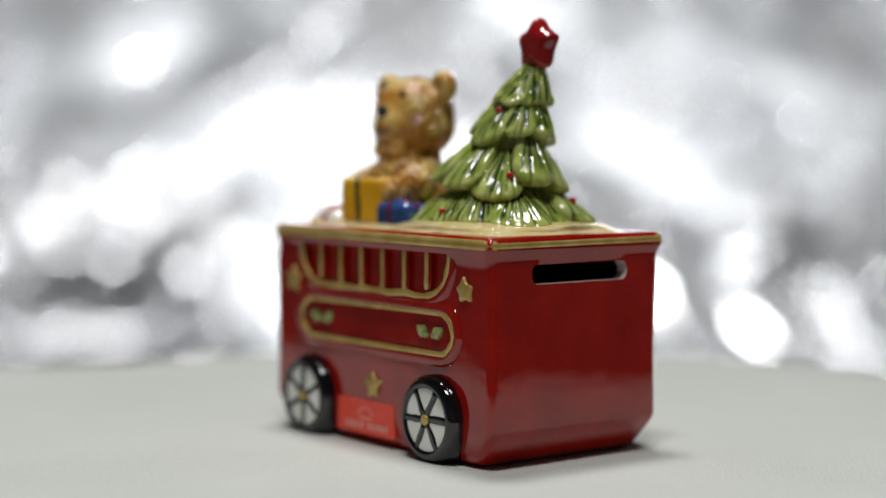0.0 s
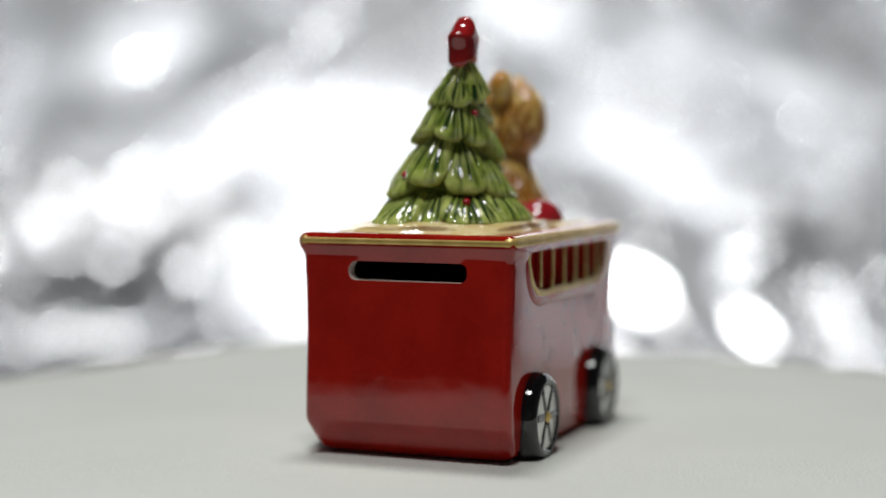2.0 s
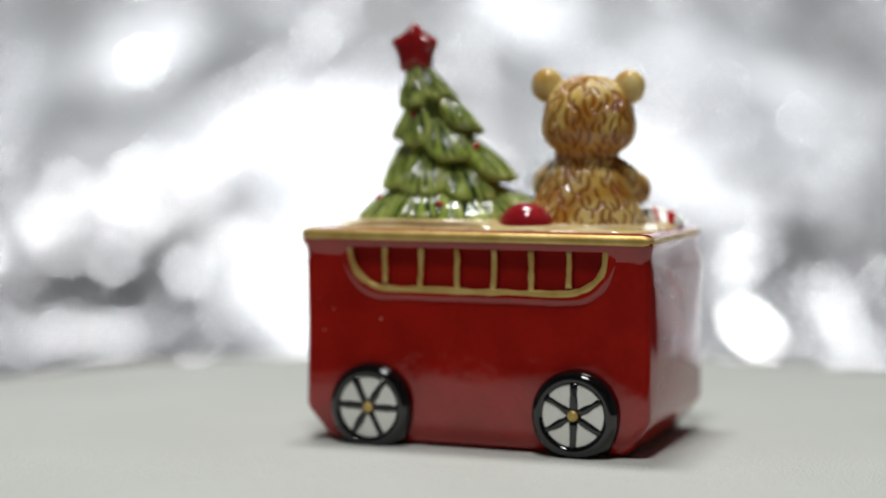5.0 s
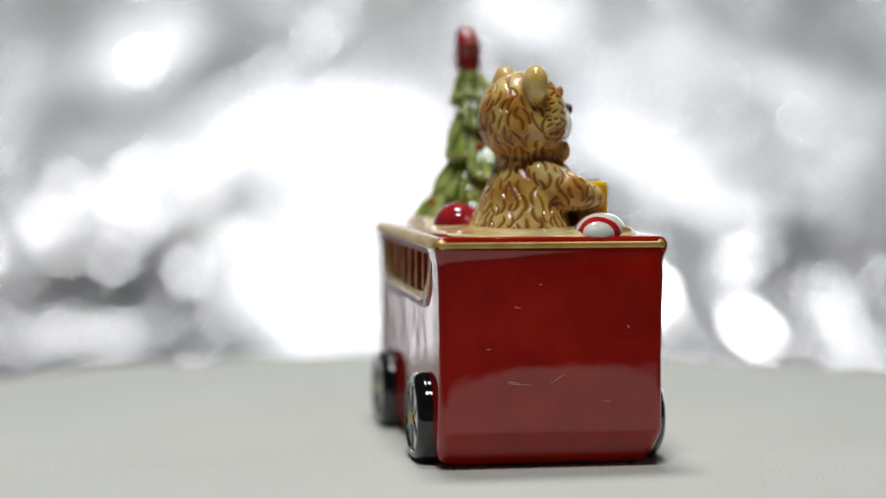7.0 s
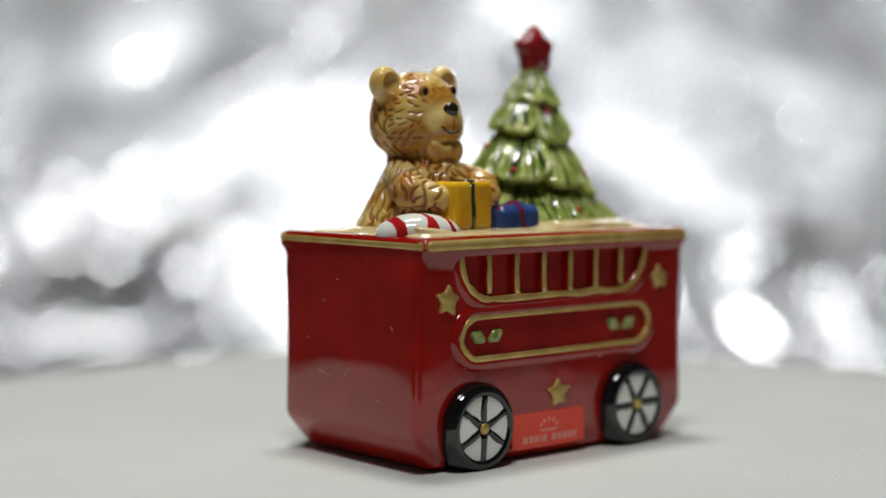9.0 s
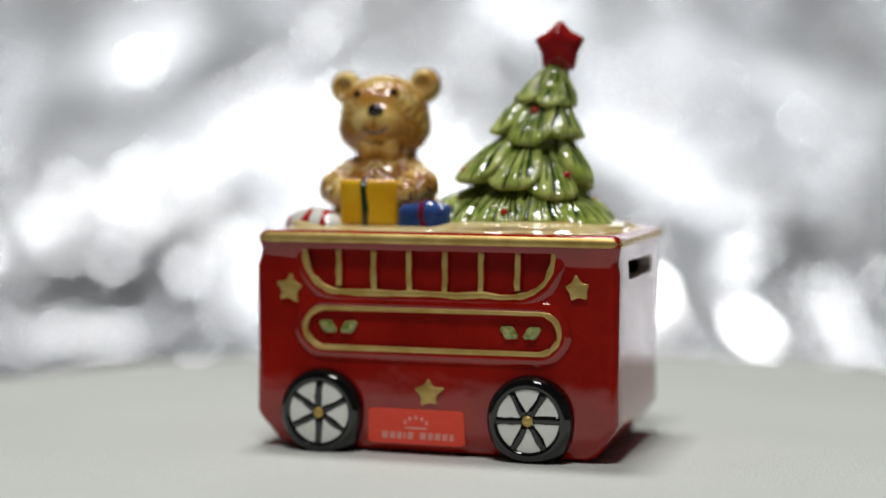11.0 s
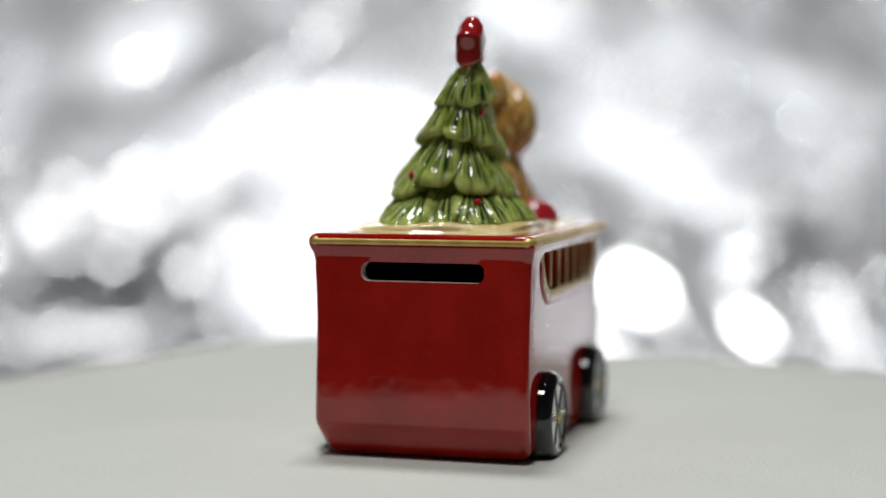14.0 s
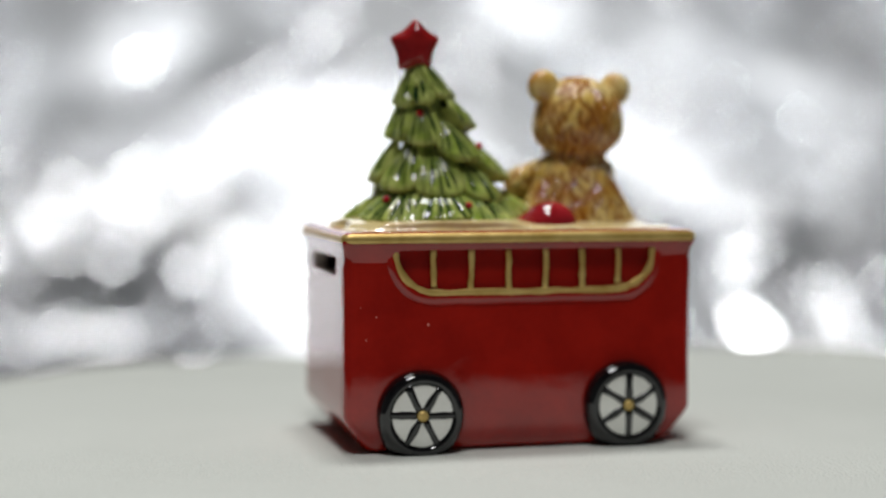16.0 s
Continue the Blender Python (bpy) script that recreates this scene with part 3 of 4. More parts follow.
def build_panel(root):
    pts = track_outline(43.4, 6.6, 1.0, 41.2)
    panel = part("panel_frame", ribbon(pts, 2.1, -35.9, -36.8, True, 0.32), GOLD, root, "long oval gold frame with holly leaves")
    part("moulding", ribbon(track_outline(45.0, 8.2, 1.0, 41.2), 5.4, -34.0, -36.6, True, 0.12), RED, panel, "raised red moulding")
    for x, tilt in ((-34.6, -28), (-27.2, 30), (27.6, -28), (35.2, 30)):
        a = radians(tilt)
        line = []
        for i in range(20):
            t = 2 * math.pi * i / 20
            u, w = 3.3 * math.cos(t), 1.9 * math.sin(t) * (1 + 0.2 * math.cos(4 * t))
            line.append((x + u * math.cos(a) - w * math.sin(a), 41.4 + u * math.sin(a) + w * math.cos(a)))
        part("holly_leaf", pillow(line, -34.6, -36.2, 0.9), LEAF_GREEN, panel, "small pale green holly leaf")


def build_stars(root):
    for x, z, r, turn in ((50.2, 56.0, 4.9, 0.12), (-48.0, 53.8, 5.6, -0.1), (0.9, 20.6, 5.2, 0.05)):
        line = fillet(star_outline(x, z, r, 0.54, turn, 0.35), 0.32, 3)
        part("painted_star", pillow(line, -35.0, -36.6, 0.5), GOLD, root, "small hand-painted gold star")


def build_sticker(root):
    line = fillet([(-20.2, 3.6), (13.2, 3.6), (12.6, 15.2), (-20.0, 15.2)], 0.08, 3)
    st = part("sticker", prism(line, -34.2, -36.15), STICKER, root, "orange-red paper sticker with a pale crown mark", False)
    for i, (x0, x1) in enumerate(((-15.5, -13.3), (-12.6, -10.8), (-10.2, -8.6), (-8.0, -7.2), (-6.6, -4.6), (-2.4, -0.2), (0.4, 2.2), (2.8, 4.8), (5.4, 7.2), (7.8, 9.2))):
        part("print_bar", prism([(x0, 5.3), (x1, 5.2), (x1 + 0.2, 7.5), (x0 + 0.3, 7.6)], -36.1, -36.22), PALE_PRINT, st, "", False)
    for i in range(5):
        a = radians(30 + 30 * i)
        x, z = -3.6 + 4.2 * math.cos(a), 9.2 + 3.2 * math.sin(a)
        dot = [(x + 0.5 * math.cos(t * math.pi / 4), z + 0.8 * math.sin(t * math.pi / 4)) for t in range(8)]
        part("crown_mark", prism(dot, -36.1, -36.22), PALE_PRINT, st, "", False)
    part("crown_mark", prism([(-7.2, 8.6), (0.0, 8.6), (0.2, 9.3), (-7.4, 9.3)], -36.1, -36.22), PALE_PRINT, st, "", False)


def build_scratches(root):
    """Fine pale chips in the glaze of the bare end."""
    for y, z, length, slope in ((11.5, 51.4, 1.2, 20), (4.2, 58.5, 0.6, 0), (-17.2, 21.6, 1.5, 10), (10.5, 27.4, 4.2, 6), (12.5, 28.1, 2.2, 10), (-1.2, 29.0, 3.0, -32), (20.5, 38.5, 0.8, 5), (-24, 45, 0.8, 60)):
        bm = bmesh.new()
        a = radians(slope)
        n = 7
        pts = [(-length + 2 * length * i / (n - 1), 0.1 * math.sin(i * 1.1)) for i in range(n)]
        rows = []
        for s, h in ((-1, 0), (0, 0.12), (1, 0)):
            row = []
            for i, (u, w) in enumerate(pts):
                wid = 0.11 * math.sin(math.pi * (i + 0.4) / (n - 0.2))
                u2, w2 = u * math.cos(a) - (w + s * wid) * math.sin(a), u * math.sin(a) + (w + s * wid) * math.cos(a)
                bulge = 1.5 * math.sin((z + w2 - 12) / 52 * math.pi) * max(0.0, 1 - ((y + u2) / 33) ** 2)
                waist = 0.3 * math.sin((z + w2 - 12) / 52 * math.pi)
                row.append(bm.verts.new(mm(2.0 - 60.6 + waist - bulge - 0.02 - h, y + u2, z + w2)))
            rows.append(row)
        grid_faces(bm, rows, False)
        part("scratch", finish(bm), PALE_PRINT, root, "fine pale scratch in the glaze")
    # specks knocked off the plain long side
    for x, z, size in ((34.5, 42.6, 0.34), (57.2, 48.6, 0.30), (52.0, 45.5, 0.24), (58.0, 55.0, 0.28), (55.4, 38.0, 0.22), (47.0, 57.5, 0.2)):
        bm = bmesh.new()
        bmesh.ops.create_icosphere(bm, subdivisions=2, radius=0.001)
        for v in bm.verts:
            v.co = mm(x + v.co.x * 1000 * size, 35.55 + v.co.y * 300 * size, z + v.co.z * 1400 * size)
        part("scratch", finish(bm), PALE_PRINT, root, "small pale chip in the glaze")


def build_snow(root):
    def field(p):
        q = np.abs(p[0] - 1.2) / 56.6
        w = np.abs(p[1] - 0.02 * p[0]) / 31.6
        edge = 0.6 * np.sin(p[0] * 0.17 + 1) + 0.6 * np.sin(p[1] * 0.23) + 0.4 * np.sin(p[0] * 0.31 + p[1] * 0.2)
        flat = ((q ** 6 + w ** 6) ** (1 / 6) - 1) * 30 + edge
        top = 74.7 + 0.15 * np.sin(p[0] * 0.25) * np.cos(p[1] * 0.4) - 0.035 * np.maximum(0, 9 + flat) ** 1.6
        sheet = -blend(-flat, -(p[2] - top), 1.2)
        # drifts against the tree, the bear and the sweets
        for c, r in (((22.5, 2, 73.6), (39.0, 36, 4.4)), ((-28, 2, 73.6), (26, 21, 3.0)), ((-46, -20, 73.4), (17, 11.5, 3.4)), ((-13, 20.5, 73.4), (12.5, 10.5, 2.2))):
            sheet = blend(sheet, np.maximum(ellipsoid(p, c, r), flat + 1.2), 0.8)
        return np.maximum(sheet, 72.4 - p[2])
    net_part("snow_base", field, (-62, -37, 71.5), (64, 37, 80.0), 0.8, CREAM, root, "cream glazed snow on the roof")


EARS = ((-42.5, 1.0, 121.2), (-14.8, 5.0, 122.0))
EYES = ((-34.4, -9.2, 118.9), (-21.4, -8.1, 119.4))
NOSE = ((-26.4, -13.5, 113.3), (2.8, 1.7, 2.2))


def bear_field(p):
    f = ellipsoid(p, (-28.6, 2.0, 111.3), (15.8, 14.4, 14.4))
    f = blend(f, ellipsoid(p, (-28.6, 1.5, 106.5), (16.1, 13.6, 9.5)), 3.0)
    f = blend(f, ellipsoid(p, (-26.6, -8.5, 108.4), (7.8, 6.4, 6.9)), 2.0)
    for x, y, z in EARS:
        ear = ellipsoid(p, (x, y, z), (5.6, 4.3, 5.9))
        ear = np.maximum(ear, -ellipsoid(p, (x, y - 4.7, z + 0.2), (3.5, 3.0, 3.9)))
        f = blend(f, ear, 1.2)
    f = blend(f, ellipsoid(p, *NOSE), 0.5)
    for c in EYES:
        f = np.minimum(f, ellipsoid(p, c, (1.95, 0.85, 1.95)))
    # bell-shaped body
    q = (p[0] + 27.8, (p[1] - 2.4) * 1.3, p[2])
    b = capsule(q, (0, 0, 75), (0, 0, 95), 22.3, 11.0) / 1.25
    b = blend(b, ellipsoid(p, (-26.5, -6.5, 88), (14.0, 9.5, 10.0)), 2.5)
    b = blend(b, ellipsoid(p, (-27, -5.0, 98.5), (8.5, 6.2, 5.5)), 2.0)
    for pts in (((-37.5, -1.5, 91.5), (-41.0, -11, 86.5), (-36.5, -18.5, 84.5)), ((-18.0, -1.5, 91.5), (-11.0, -10, 87.5), (-14, -17.0, 85.0))):
        arm = capsule(p, pts[0], pts[1], 6.0, 6.2)
        arm = blend(arm, capsule(p, pts[1], pts[2], 5.6, 4.8), 1.5)
        b = blend(b, arm, 1.6)
    f = blend(f, b, 1.8)
    for c, r in (((-31.2, -10.6, 99.8), (2.9, 2.6, 3.7)), ((-29.2, -11.2, 99.8), (2.4, 1.9, 2.1)), ((-22.0, -10.2, 99.8), (2.9, 2.6, 3.7)), ((-24.2, -11.0, 99.8), (2.4, 1.9, 2.1)), ((-26.7, -12.2, 99.7), (1.8, 1.7, 2.1))):
        f = blend(f, ellipsoid(p, c, r), 0.5)
    return np.maximum(f, 73.6 - p[2])


def bear_paint(p):
    kind = np.zeros(len(p[0]), int)
    kind[(ellipsoid(p, (-26.6, -11.2, 100.4), (9.6, 4.4, 5.0)) < 0.2) & (p[1] < -8.6) & (p[2] < 103.8)] = 1
    kind[ellipsoid(p, *NOSE) < 0.25] = 2
    for c in EYES:
        kind[ellipsoid(p, c, (1.95, 0.85, 1.95)) < 0.3] = 3
        kind[(ellipsoid(p, c, (1.95, 0.85, 1.95)) < 0.3) & (np.hypot(p[0] - c[0], p[2] - c[2]) < 1.15)] = 2
    smile = np.abs(np.hypot(p[0] + 26.4, p[2] - 110.2) - 4.9) + 9.0 * (p[2] > 107.6)
    philtrum = np.abs(p[0] + 26.4) + 9.0 * ((p[2] < 105.4) | (p[2] > 112.4))
    kind[(np.minimum(smile, philtrum) < 0.36) & (p[1] < -11.4)] = 2
    return kind


def ripple(p, size, seed):
    """Smooth random waves of about that size in mm, from -1 to 1."""
    rng = np.random.RandomState(seed)
    total = 0
    for _ in range(7):
        k = rng.normal(size=3)
        k *= 2 * np.pi / (size * rng.uniform(0.7, 1.5)) / np.linalg.norm(k)
        total = total + np.sin(p[0] * k[0] + p[1] * k[1] + p[2] * k[2] + rng.uniform(0, 6.3))
    return total / 3.2


def build_bear(root):
    v, q = net(bear_field, (-56, -30, 73), (0, 25, 129), 0.4)
    p = [v[:, 0], v[:, 1], v[:, 2]]
    e = 0.1
    base = bear_field(p)
    g = np.stack([(bear_field([p[j] + (e if j == i else 0) for j in range(3)]) - base) / e for i in range(3)], 1)
    g /= np.linalg.norm(g, axis=1)[:, None] + 1e-6
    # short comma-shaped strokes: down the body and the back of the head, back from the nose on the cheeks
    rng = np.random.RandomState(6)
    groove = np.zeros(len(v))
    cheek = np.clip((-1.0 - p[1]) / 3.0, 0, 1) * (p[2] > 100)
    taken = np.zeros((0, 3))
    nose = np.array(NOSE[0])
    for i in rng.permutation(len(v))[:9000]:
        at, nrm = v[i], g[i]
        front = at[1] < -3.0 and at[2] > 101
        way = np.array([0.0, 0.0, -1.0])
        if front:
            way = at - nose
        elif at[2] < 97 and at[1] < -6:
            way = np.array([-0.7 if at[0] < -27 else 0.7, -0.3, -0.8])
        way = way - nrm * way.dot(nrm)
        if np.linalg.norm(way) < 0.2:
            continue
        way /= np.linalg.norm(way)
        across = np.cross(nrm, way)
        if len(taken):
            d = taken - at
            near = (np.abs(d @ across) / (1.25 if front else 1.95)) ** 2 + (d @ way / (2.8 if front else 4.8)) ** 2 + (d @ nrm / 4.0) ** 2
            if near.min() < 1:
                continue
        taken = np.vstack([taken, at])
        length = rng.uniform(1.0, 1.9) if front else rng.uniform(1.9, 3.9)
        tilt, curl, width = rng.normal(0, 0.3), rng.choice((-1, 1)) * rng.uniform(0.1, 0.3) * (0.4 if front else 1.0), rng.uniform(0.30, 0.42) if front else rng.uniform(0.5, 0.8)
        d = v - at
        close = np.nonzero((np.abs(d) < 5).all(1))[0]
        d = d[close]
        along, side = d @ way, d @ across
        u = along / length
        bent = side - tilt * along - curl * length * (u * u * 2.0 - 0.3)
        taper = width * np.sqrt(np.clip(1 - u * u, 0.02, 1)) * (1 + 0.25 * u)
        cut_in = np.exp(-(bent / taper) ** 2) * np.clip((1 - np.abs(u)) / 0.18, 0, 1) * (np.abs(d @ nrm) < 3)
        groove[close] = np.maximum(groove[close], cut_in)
    # smooth muzzle, ears, brow, nose, eyes and bow
    smooth = np.ones(len(v))
    smooth *= np.clip(ellipsoid(p, (-27.3, -9.5, 110.0), (8.2, 7.6, 7.8)) / 2.0, 0, 1)
    for c in EARS:
        smooth *= np.clip(ellipsoid(p, c, (6.6, 5.0, 6.8)) / 0.8, 0.06, 1)
    for c in EYES:
        smooth *= np.clip(ellipsoid(p, c, (2.4, 2.4, 2.4)) / 1.0, 0, 1)
    smooth *= np.clip(ellipsoid(p, (-26.6, -11.2, 100.4), (9.4, 4.6, 4.6)) / 0.6, 0, 1)
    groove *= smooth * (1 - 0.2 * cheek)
    v = v - g * (0.7 * groove)[:, None]
    low_face = np.exp(-((p[2] - 102.5) / 4.5) ** 2)
    wash = np.clip(0.20 + 0.7 * ripple(p, 11.0, 12) + 0.5 * groove + 0.15 * cheek + 0.85 * low_face + 0.25 * (p[1] > 4) * (p[2] > 98), 0, 0.9)
    # browner wash at the neck crease and inside the ears
    wash = np.maximum(wash, 0.9 * np.exp(-((p[2] - 97.8) / 1.6) ** 2))
    for c in EARS:
        wash = np.maximum(wash, 0.4 * (ellipsoid(p, (c[0], c[1] - 4.7, c[2] + 0.2), (3.8, 3.3, 4.2)) < 0))
    me = bpy.data.meshes.new("teddy_bear")
    me.from_pydata((v * 0.001).tolist(), [], q.tolist())
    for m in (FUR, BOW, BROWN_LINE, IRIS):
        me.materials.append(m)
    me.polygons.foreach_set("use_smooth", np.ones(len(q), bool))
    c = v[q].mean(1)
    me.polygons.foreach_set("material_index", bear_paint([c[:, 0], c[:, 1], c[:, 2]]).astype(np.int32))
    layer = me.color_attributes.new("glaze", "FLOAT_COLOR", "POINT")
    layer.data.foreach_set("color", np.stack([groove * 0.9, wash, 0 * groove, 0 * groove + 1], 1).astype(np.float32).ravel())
    me.update()
    ob = new("teddy_bear", me)
    ob.parent = root
    tagged(ob, "tan and brown glazed ceramic teddy bear with carved fur and bow tie")


def build_gifts(root):
    mid, yaw = (-26.0, -18.4), radians(13)
    c, w = math.cos(yaw), math.sin(yaw)

    def gift(p):
        x, y = p[0] - mid[0], p[1] - mid[1]
        return block((x * c + y * w, -x * w + y * c, p[2]), (0, 0, 82), (10.0, 5.6, 8.0), 2.0)

    box = net_part("gift_box", gift, (-40, -30, 72.5), (-12, -7, 92), 0.6, YELLOW, root, "yellow glazed gift box with a dark green ribbon")
    band = ribbon([(-1.6, 74.5), (-1.5, 80), (-1.7, 86), (-1.6, 89.4)], 2.1, -5.2, -6.0, False, 0.3)
    a = [band.verts.new(mm(-1.6 + dx, y, 89.75 + h)) for dx, h in ((-1, 0), (-0.6, 0.6), (0.6, 0.6), (1, 0)) for y in (-5.6, 4.6)]
    for k in range(3):
        band.faces.new((a[2 * k], a[2 * k + 1], a[2 * k + 3], a[2 * k + 2]))
    band.faces.new((a[0], a[6], a[7], a[1]))
    band.faces.new((a[0], a[2], a[4], a[6]))
    band.faces.new((a[1], a[7], a[5], a[3]))
    bmesh.ops.transform(band, matrix=pose(mid[0] * 0.001, mid[1] * 0.001, 0, 0, 0, 13), verts=band.verts[:])
    part("ribbon", finish(band), RIBBON_GREEN, box, "dark green ribbon")

    def parcel(p):
        f = block(p, (-5.6, -19.6, 76.6), (9.2, 5.8, 5.4), 3.2)
        return blend(f, ellipsoid(p, (-5.0, -20.2, 81.6), (4.0, 3.4, 1.8)), 1.0)

    net_part("parcel", parcel, (-17, -30, 72.5), (7, -12, 88), 0.7, [BLUE, RIBBON_RED], root, "small blue glazed parcel tied with dark red ribbon",
             lambda p: ((np.abs(p[0] + 5.6 + 0.15 * (p[2] - 78)) < 1.0) | (np.abs(p[1] + 20 - 0.2 * p[0]) < 0.9) & (p[2] > 80.3)).astype(int))

    turn = radians(-31)

    def along(p):
        x, y = p[0] + 46.0, p[1] + 19.9
        return x * math.cos(turn) + y * math.sin(turn), -x * math.sin(turn) + y * math.cos(turn)

    def sweets(p):
        u, w = along(p)
        f = ellipsoid((u, w, p[2]), (0.3, 0, 73.6), (13.6, 8.2, 6.6))
        return np.maximum(f, 72.8 - p[2])

    def stripes(p):
        u, w = along(p)
        bend = u + 0.05 * w * w + 0.9 * w + 0.9 * np.sin(0.5 * w + 0.3 * u)
        return (np.mod(bend + 2.0, 8.8) < 2.9 + 0.5 * np.sin(0.6 * w)).astype(int)

    net_part("candy", sweets, (-64, -36, 72), (-32, -5, 83), 0.42, [MILK, BALL_RED], root, "rounded white candy with red stripes", stripes)
    net_part("sack", lambda p: np.maximum(blend(ellipsoid(p, (-12.6, 20.5, 74.6), (9.2, 8.4, 7.8)), ellipsoid(p, (-7, 18, 74), (6, 6, 4.5)), 1.5), 72.8 - p[2]),
             (-25, 10, 72), (0, 31, 85), 0.7, SACK_RED, root, "rounded dark pink glazed bundle")


def tree_mid(z):
    t = max(0.0, z - 77) / 50
    return 22.7 + 8.2 * t ** 1.5, 1.0 + 7.4 * t ** 1.6


def build_tree(root):
    bm = bmesh.new()
    rings = []
    for z, r in ((73.4, 27), (80, 21), (90, 14.0), (100, 10.0), (110, 7.6), (120, 5.4), (127, 4.0), (129, 2.4)):
        cx, cy = tree_mid(z)
        rings.append([bm.verts.new(mm(cx + r * math.cos(2 * math.pi * i / 32), cy + 0.88 * r * math.sin(2 * math.pi * i / 32), z)) for i in range(32)])
    grid_faces(bm, rings)
    bm.faces.new(rings[0][::-1])
    bm.faces.new(rings[-1])
    layer = bm.loops.layers.color.new("glaze")
    for f in bm.faces:
        for lp in f.loops:
            lp[layer] = (0.7, 0, 0, 1)
    tree = part("tree", finish(bm), TREE, root, "green glazed ceramic fir tree with drooping ribbed branches")
    rnd = random.Random(11)
    # clumps of each tier: direction in degrees, height of the lip, reach as a share
    low = [(8 + 36 * k, 73.8 + 0.8 * (k % 3), 1.0 + 0.05 * ((k * 3) % 4 - 1.5)) for k in range(10)]
    third = [(-48, 83.0, 1.04), (-8, 88.0, 0.98), (42, 85.0, 1.0), (84, 83.5, 1.05), (130, 81.5, 1.08), (172, 88.5, 1.12), (-138, 88.5, 1.13), (-94, 86.5, 1.04)]
    second = [(15, 103.0, 1.0), (66, 101.0, 1.0), (122, 96.0, 1.26), (162, 106.5, 1.05), (-150, 105.0, 1.06), (-92, 101.5, 1.08), (-32, 104.0, 0.98)]
    cap = [(24, 114.2, 1.0), (76, 115.2, 1.0), (130, 117.5, 1.0), (-175, 116.5, 1.0), (-122, 116.0, 1.0), (-72, 114.4, 1.02), (-22, 114.6, 1.0)]
    crest = [(60, 121.0, 1.0), (-60, 120.0, 1.06), (180, 121.5, 0.9)]
    # rise of a clump, inner radius, reach, half width in degrees, how far its sides stay up
    for rows, rise, r1, r0, half, droop in ((low, 15, 12.0, 31.8, 28, 0.20), (third, 21, 6.0, 24.0, 31, 0.38), (second, 17, 4.0, 16.2, 34, 0.38), (cap, 13, 2.6, 11.6, 34, 0.34), (crest, 9, 2.0, 7.4, 58, 0.3)):
        for deg, lip, share in rows:
            az = radians(deg + rnd.uniform(-3, 3))
            share *= 1 + (0.10 if rows is low else 0.0) * max(0.0, math.cos(az - radians(165)))
            wide = radians(half) * rnd.uniform(0.92, 1.08)
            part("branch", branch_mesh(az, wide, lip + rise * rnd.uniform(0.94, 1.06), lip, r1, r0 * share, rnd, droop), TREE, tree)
    return tree


def branch_mesh(az, wide, z1, z0, r1, r0, rnd, droop):
    """One plump tongue-shaped branch that overhangs, with carved needle strokes fanning to its lip."""
    bm = bmesh.new()
    layer = bm.loops.layers.color.new("glaze")
    cols, rows, under = 44, 20, 8
    strokes = []
    count = max(7, int(r0 * wide * 1.15))
    for k in range(count):
        at = -0.86 + 1.72 * (k + 0.5) / count + rnd.uniform(-0.07, 0.07)
        strokes.append((at, rnd.uniform(-0.06, 0.06), rnd.uniform(0.06, 0.11) * 6 / count * 1.6, rnd.uniform(0.6, 1.0), rnd.uniform(-0.1, 0.3), rnd.uniform(0.85, 1.2)))
    lean, seed = rnd.uniform(-0.3, 0.3), rnd.uniform(0, 50)
    lip = min(2.4, 0.9 + 0.07 * r0)
    rings, tone = [], {}
    for k in range(rows + under + 1):
        v = min(1.0, k / rows)
        tuck = max(0, k - rows) / under
        ring = []
        for i in range(cols + 1):
            u = 2 * i / cols - 1
            bell = math.sqrt(max(0.0, 1 - abs(u) ** 2.8))
            spread = wide * (0.60 + 0.40 * math.sin(math.pi / 2 * v))
            dip = 0.0
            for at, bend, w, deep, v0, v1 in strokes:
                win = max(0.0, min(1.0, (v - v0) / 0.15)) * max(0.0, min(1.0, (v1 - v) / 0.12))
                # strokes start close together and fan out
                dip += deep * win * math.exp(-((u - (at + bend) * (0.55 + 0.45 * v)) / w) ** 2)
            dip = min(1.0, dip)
            lump = noise.noise(Vector((u * 2.0 + seed, v * 2.2, seed * 0.3)))
            swell = 0.16 * (r0 - r1) * v * v * math.sin(math.pi * v)
            r = r1 + ((r0 - r1) * v ** 1.0 + swell) * (0.46 + 0.54 * bell) + 0.6 * lump * v - 1.3 * dip * (1 - tuck)
            z = z1 + (z0 + lip * 0.6 + (droop * (1 - bell) + 0.12 * u * lean) * (z1 - z0) - z1) * v ** 1.3 + 0.5 * lump * v
            if tuck:
                a = math.pi * 0.8 * tuck
                r -= lip * 0.8 * (1 - math.cos(a)) + 0.36 * r0 * tuck ** 2.2
                z -= lip * 0.75 * math.sin(a) * (0.35 + 0.65 * bell)
            cx, cy = tree_mid(z)
            a = az + u * spread
            p = bm.verts.new(mm(cx + r * math.cos(a), cy + 0.88 * r * math.sin(a), max(73.6, z)))
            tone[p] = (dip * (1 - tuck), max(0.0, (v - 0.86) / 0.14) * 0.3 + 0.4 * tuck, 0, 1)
            ring.append(p)
        rings.append(ring)
    grid_faces(bm, rings, False)
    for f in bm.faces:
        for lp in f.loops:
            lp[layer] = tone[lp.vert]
    return finish(bm)


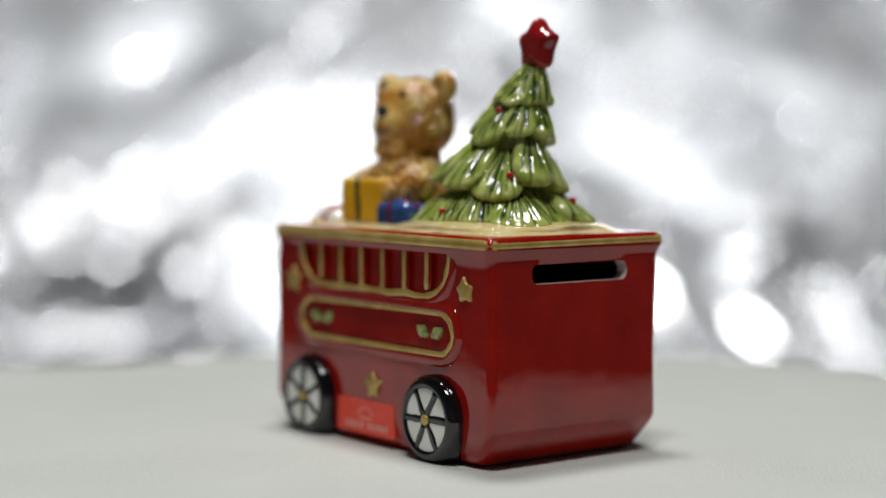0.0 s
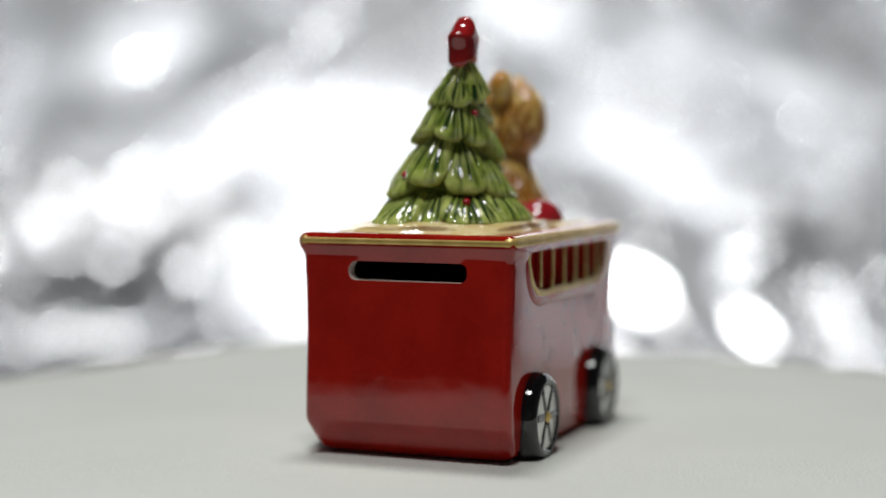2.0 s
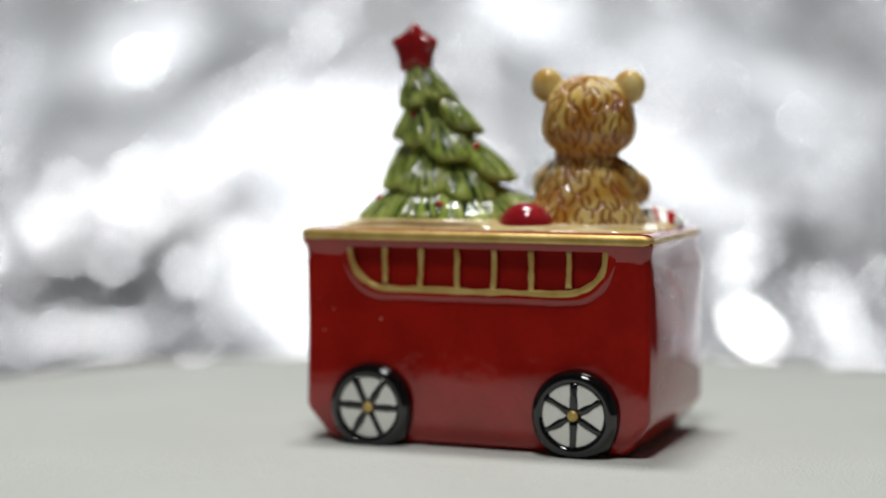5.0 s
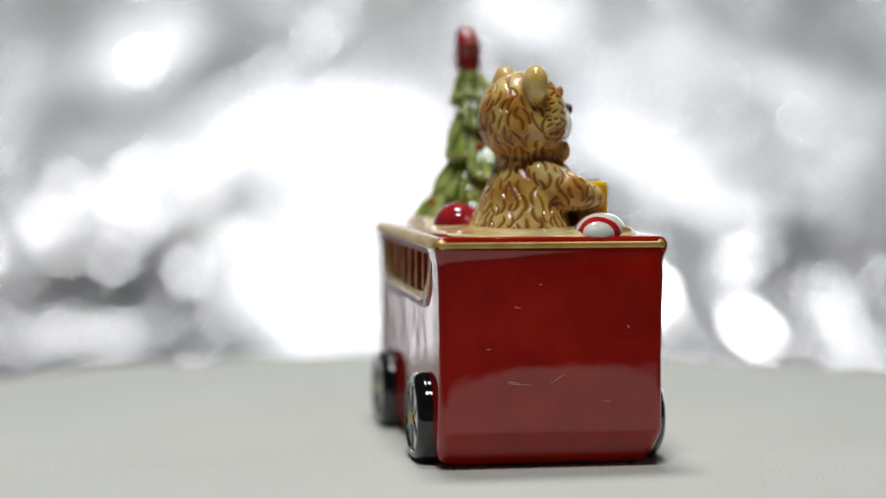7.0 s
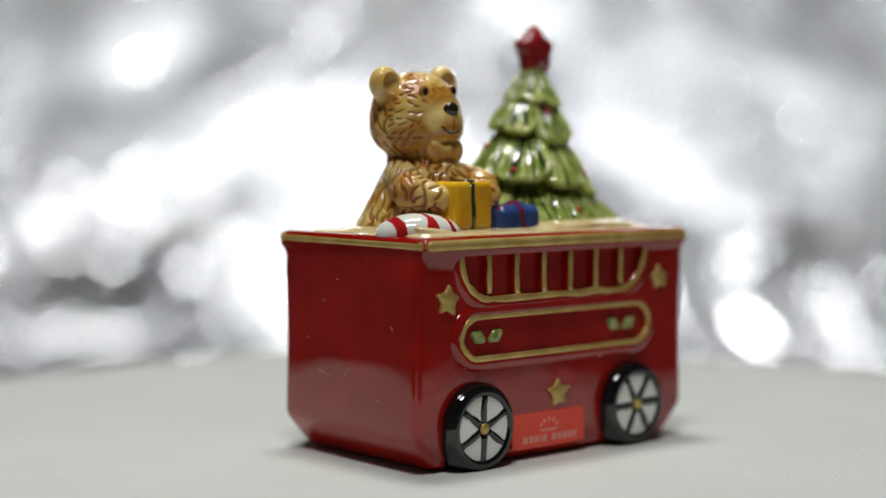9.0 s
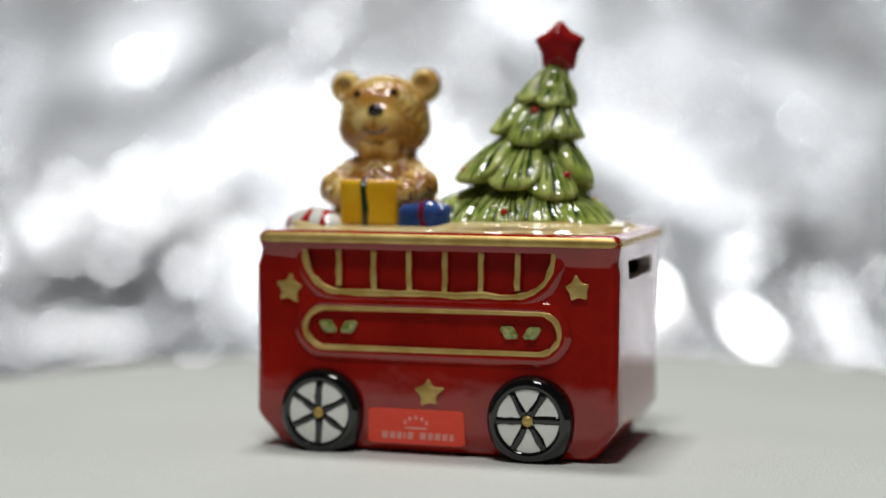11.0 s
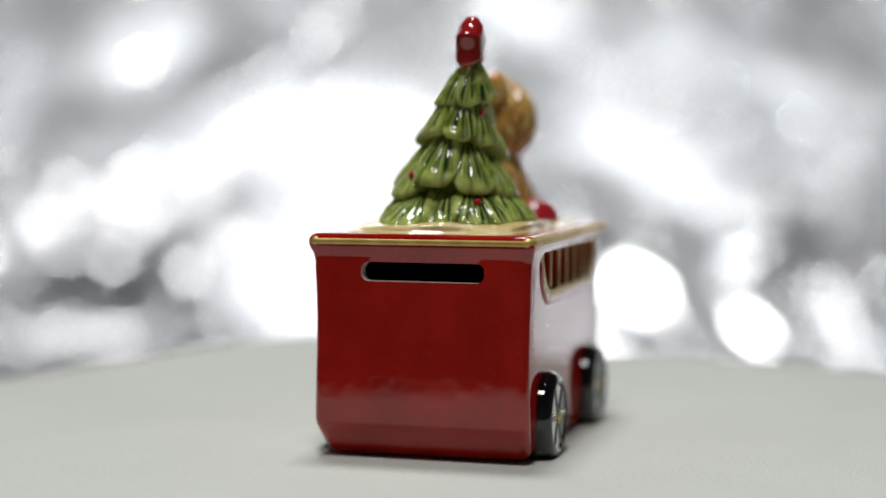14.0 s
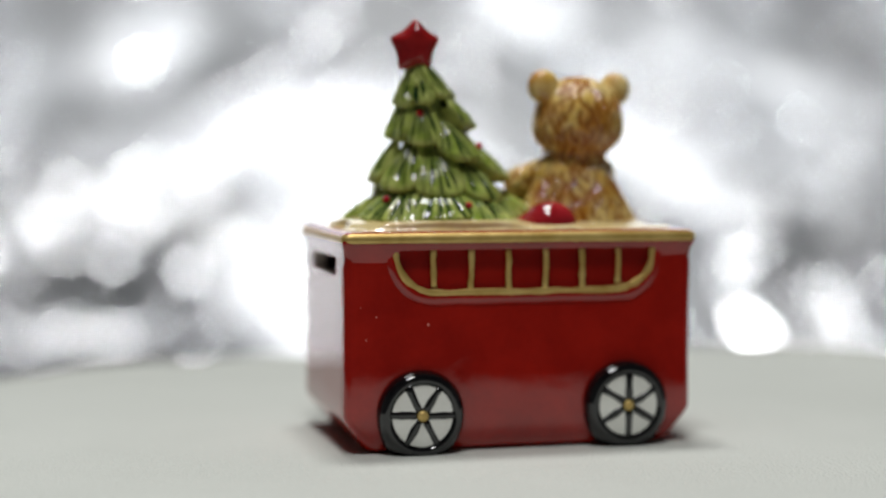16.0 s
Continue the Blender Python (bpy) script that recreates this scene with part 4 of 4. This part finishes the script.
def build_ornaments(tree):
    skin = np.array([v.co * 1000 for b in tree.children for v in b.data.vertices])
    # direction round the trunk in degrees, height
    spots = ((-34, 91.6), (64, 112.0), (34, 83.0), (-95, 113.0), (-91, 79.6), (-148, 93.0), (160, 101.0), (104, 81.2))
    for az, z in spots:
        mid = Vector((*tree_mid(z), z))
        way = Vector((math.cos(radians(az)), math.sin(radians(az)), 0))
        d = skin - np.array(mid)
        along = d @ np.array(way)
        near = np.linalg.norm(d - np.outer(along, np.array(way)), axis=1) < 1.6
        out = along[near].max() if near.any() else 10.0
        bm = bmesh.new()
        bmesh.ops.create_icosphere(bm, subdivisions=3, radius=0.0013)
        for v in bm.verts:
            v.co += (mid + way * (out - 1.1)) * 0.001
        part("ornament", bm, BALL_RED, tree, "tiny red bauble")
    line = fillet(star_outline(0, 0, 9.5, 0.70), 0.3, 4)
    bm = bmesh.new()
    rings = []
    a = radians(1)
    for y, s in ((-4.2, 0.36), (-4.0, 0.56), (-3.3, 0.78), (-1.9, 0.95), (0, 1.0), (1.9, 0.95), (3.3, 0.78), (4.0, 0.56), (4.2, 0.36)):
        ring = []
        for x, z in line:
            dx, dy, dz = x * s, y + 0.06 * z * s, max(-9.0, 1.05 * z * max(s, 0.62))
            ring.append(bm.verts.new(mm(32.3 + dx * math.cos(a) - dy * math.sin(a), 9.2 + dx * math.sin(a) + dy * math.cos(a), 134.8 + dz)))
        rings.append(ring)
    grid_faces(bm, rings)
    bm.faces.new(rings[0][::-1])
    bm.faces.new(rings[-1])
    part("star", finish(bm), STAR_RED, tree, "plump dark red glazed star on the tip")


def build_bank():
    root = new("money_bank")
    build_body(root)
    build_rail(root, -1)
    build_rail(root, 1)
    for x, side, turn, high in ((35.2, -1, 2, 13.8), (-36.1, -1, 28, 13.2), (36.6, 1, 2, 13.1), (-35.0, 1, 31, 14.1)):
        build_wheel(root, x, side, turn, high)
    build_panel(root)
    build_stars(root)
    build_sticker(root)
    build_scratches(root)
    # the box stands a little askew under the bear and the tree
    for ob in root.children_recursive:
        kind = ob.name.split(".")[0]
        for v in ob.data.vertices:
            x, y, z = v.co
            v.co.y += 0.02 * x
            # its bare end bulges out and is turned the other way
            rear = max(0.0, min(1.0, -x / 0.05)) * max(0.0, min(1.0, (0.068 - z) / 0.006))
            if kind in ("body", "scratch"):
                v.co.x += -0.02 * y + rear * (0.04 * y - 0.0013)
            elif kind == "gold_rim":
                v.co.x -= 0.02 * y
    build_snow(root)
    build_bear(root)
    build_gifts(root)
    tree = build_tree(root)
    build_ornaments(tree)
    return tagged(root, "glossy red ceramic wagon money bank with teddy bear and fir tree", "money bank")


turntable = build_table_cloth()
money_bank = build_bank()


def motions():
    table_rows, toy_rows = [], []
    for i in range(33):
        t = i * 0.5
        # disc drifts a millimetre aside once a turn, to fit the camera's view
        drift = -0.0011 * (0.5 + 0.5 * math.cos(radians(SPIN * (t - 9.0)))) ** 4
        table_rows.append((t, pose(drift, 0, 0, 0, 0, TABLE_START + SPIN * t)))
        place = pose(drift, 0, 0, 0, 0, TOY_START + SPIN * t) @ TOY_OFF
        toy_rows.append((t, pose(place.x, place.y, 0.0, 0, 0, TOY_START + SPIN * t)))
    walk(turntable, table_rows)
    walk(money_bank, toy_rows)


motions()
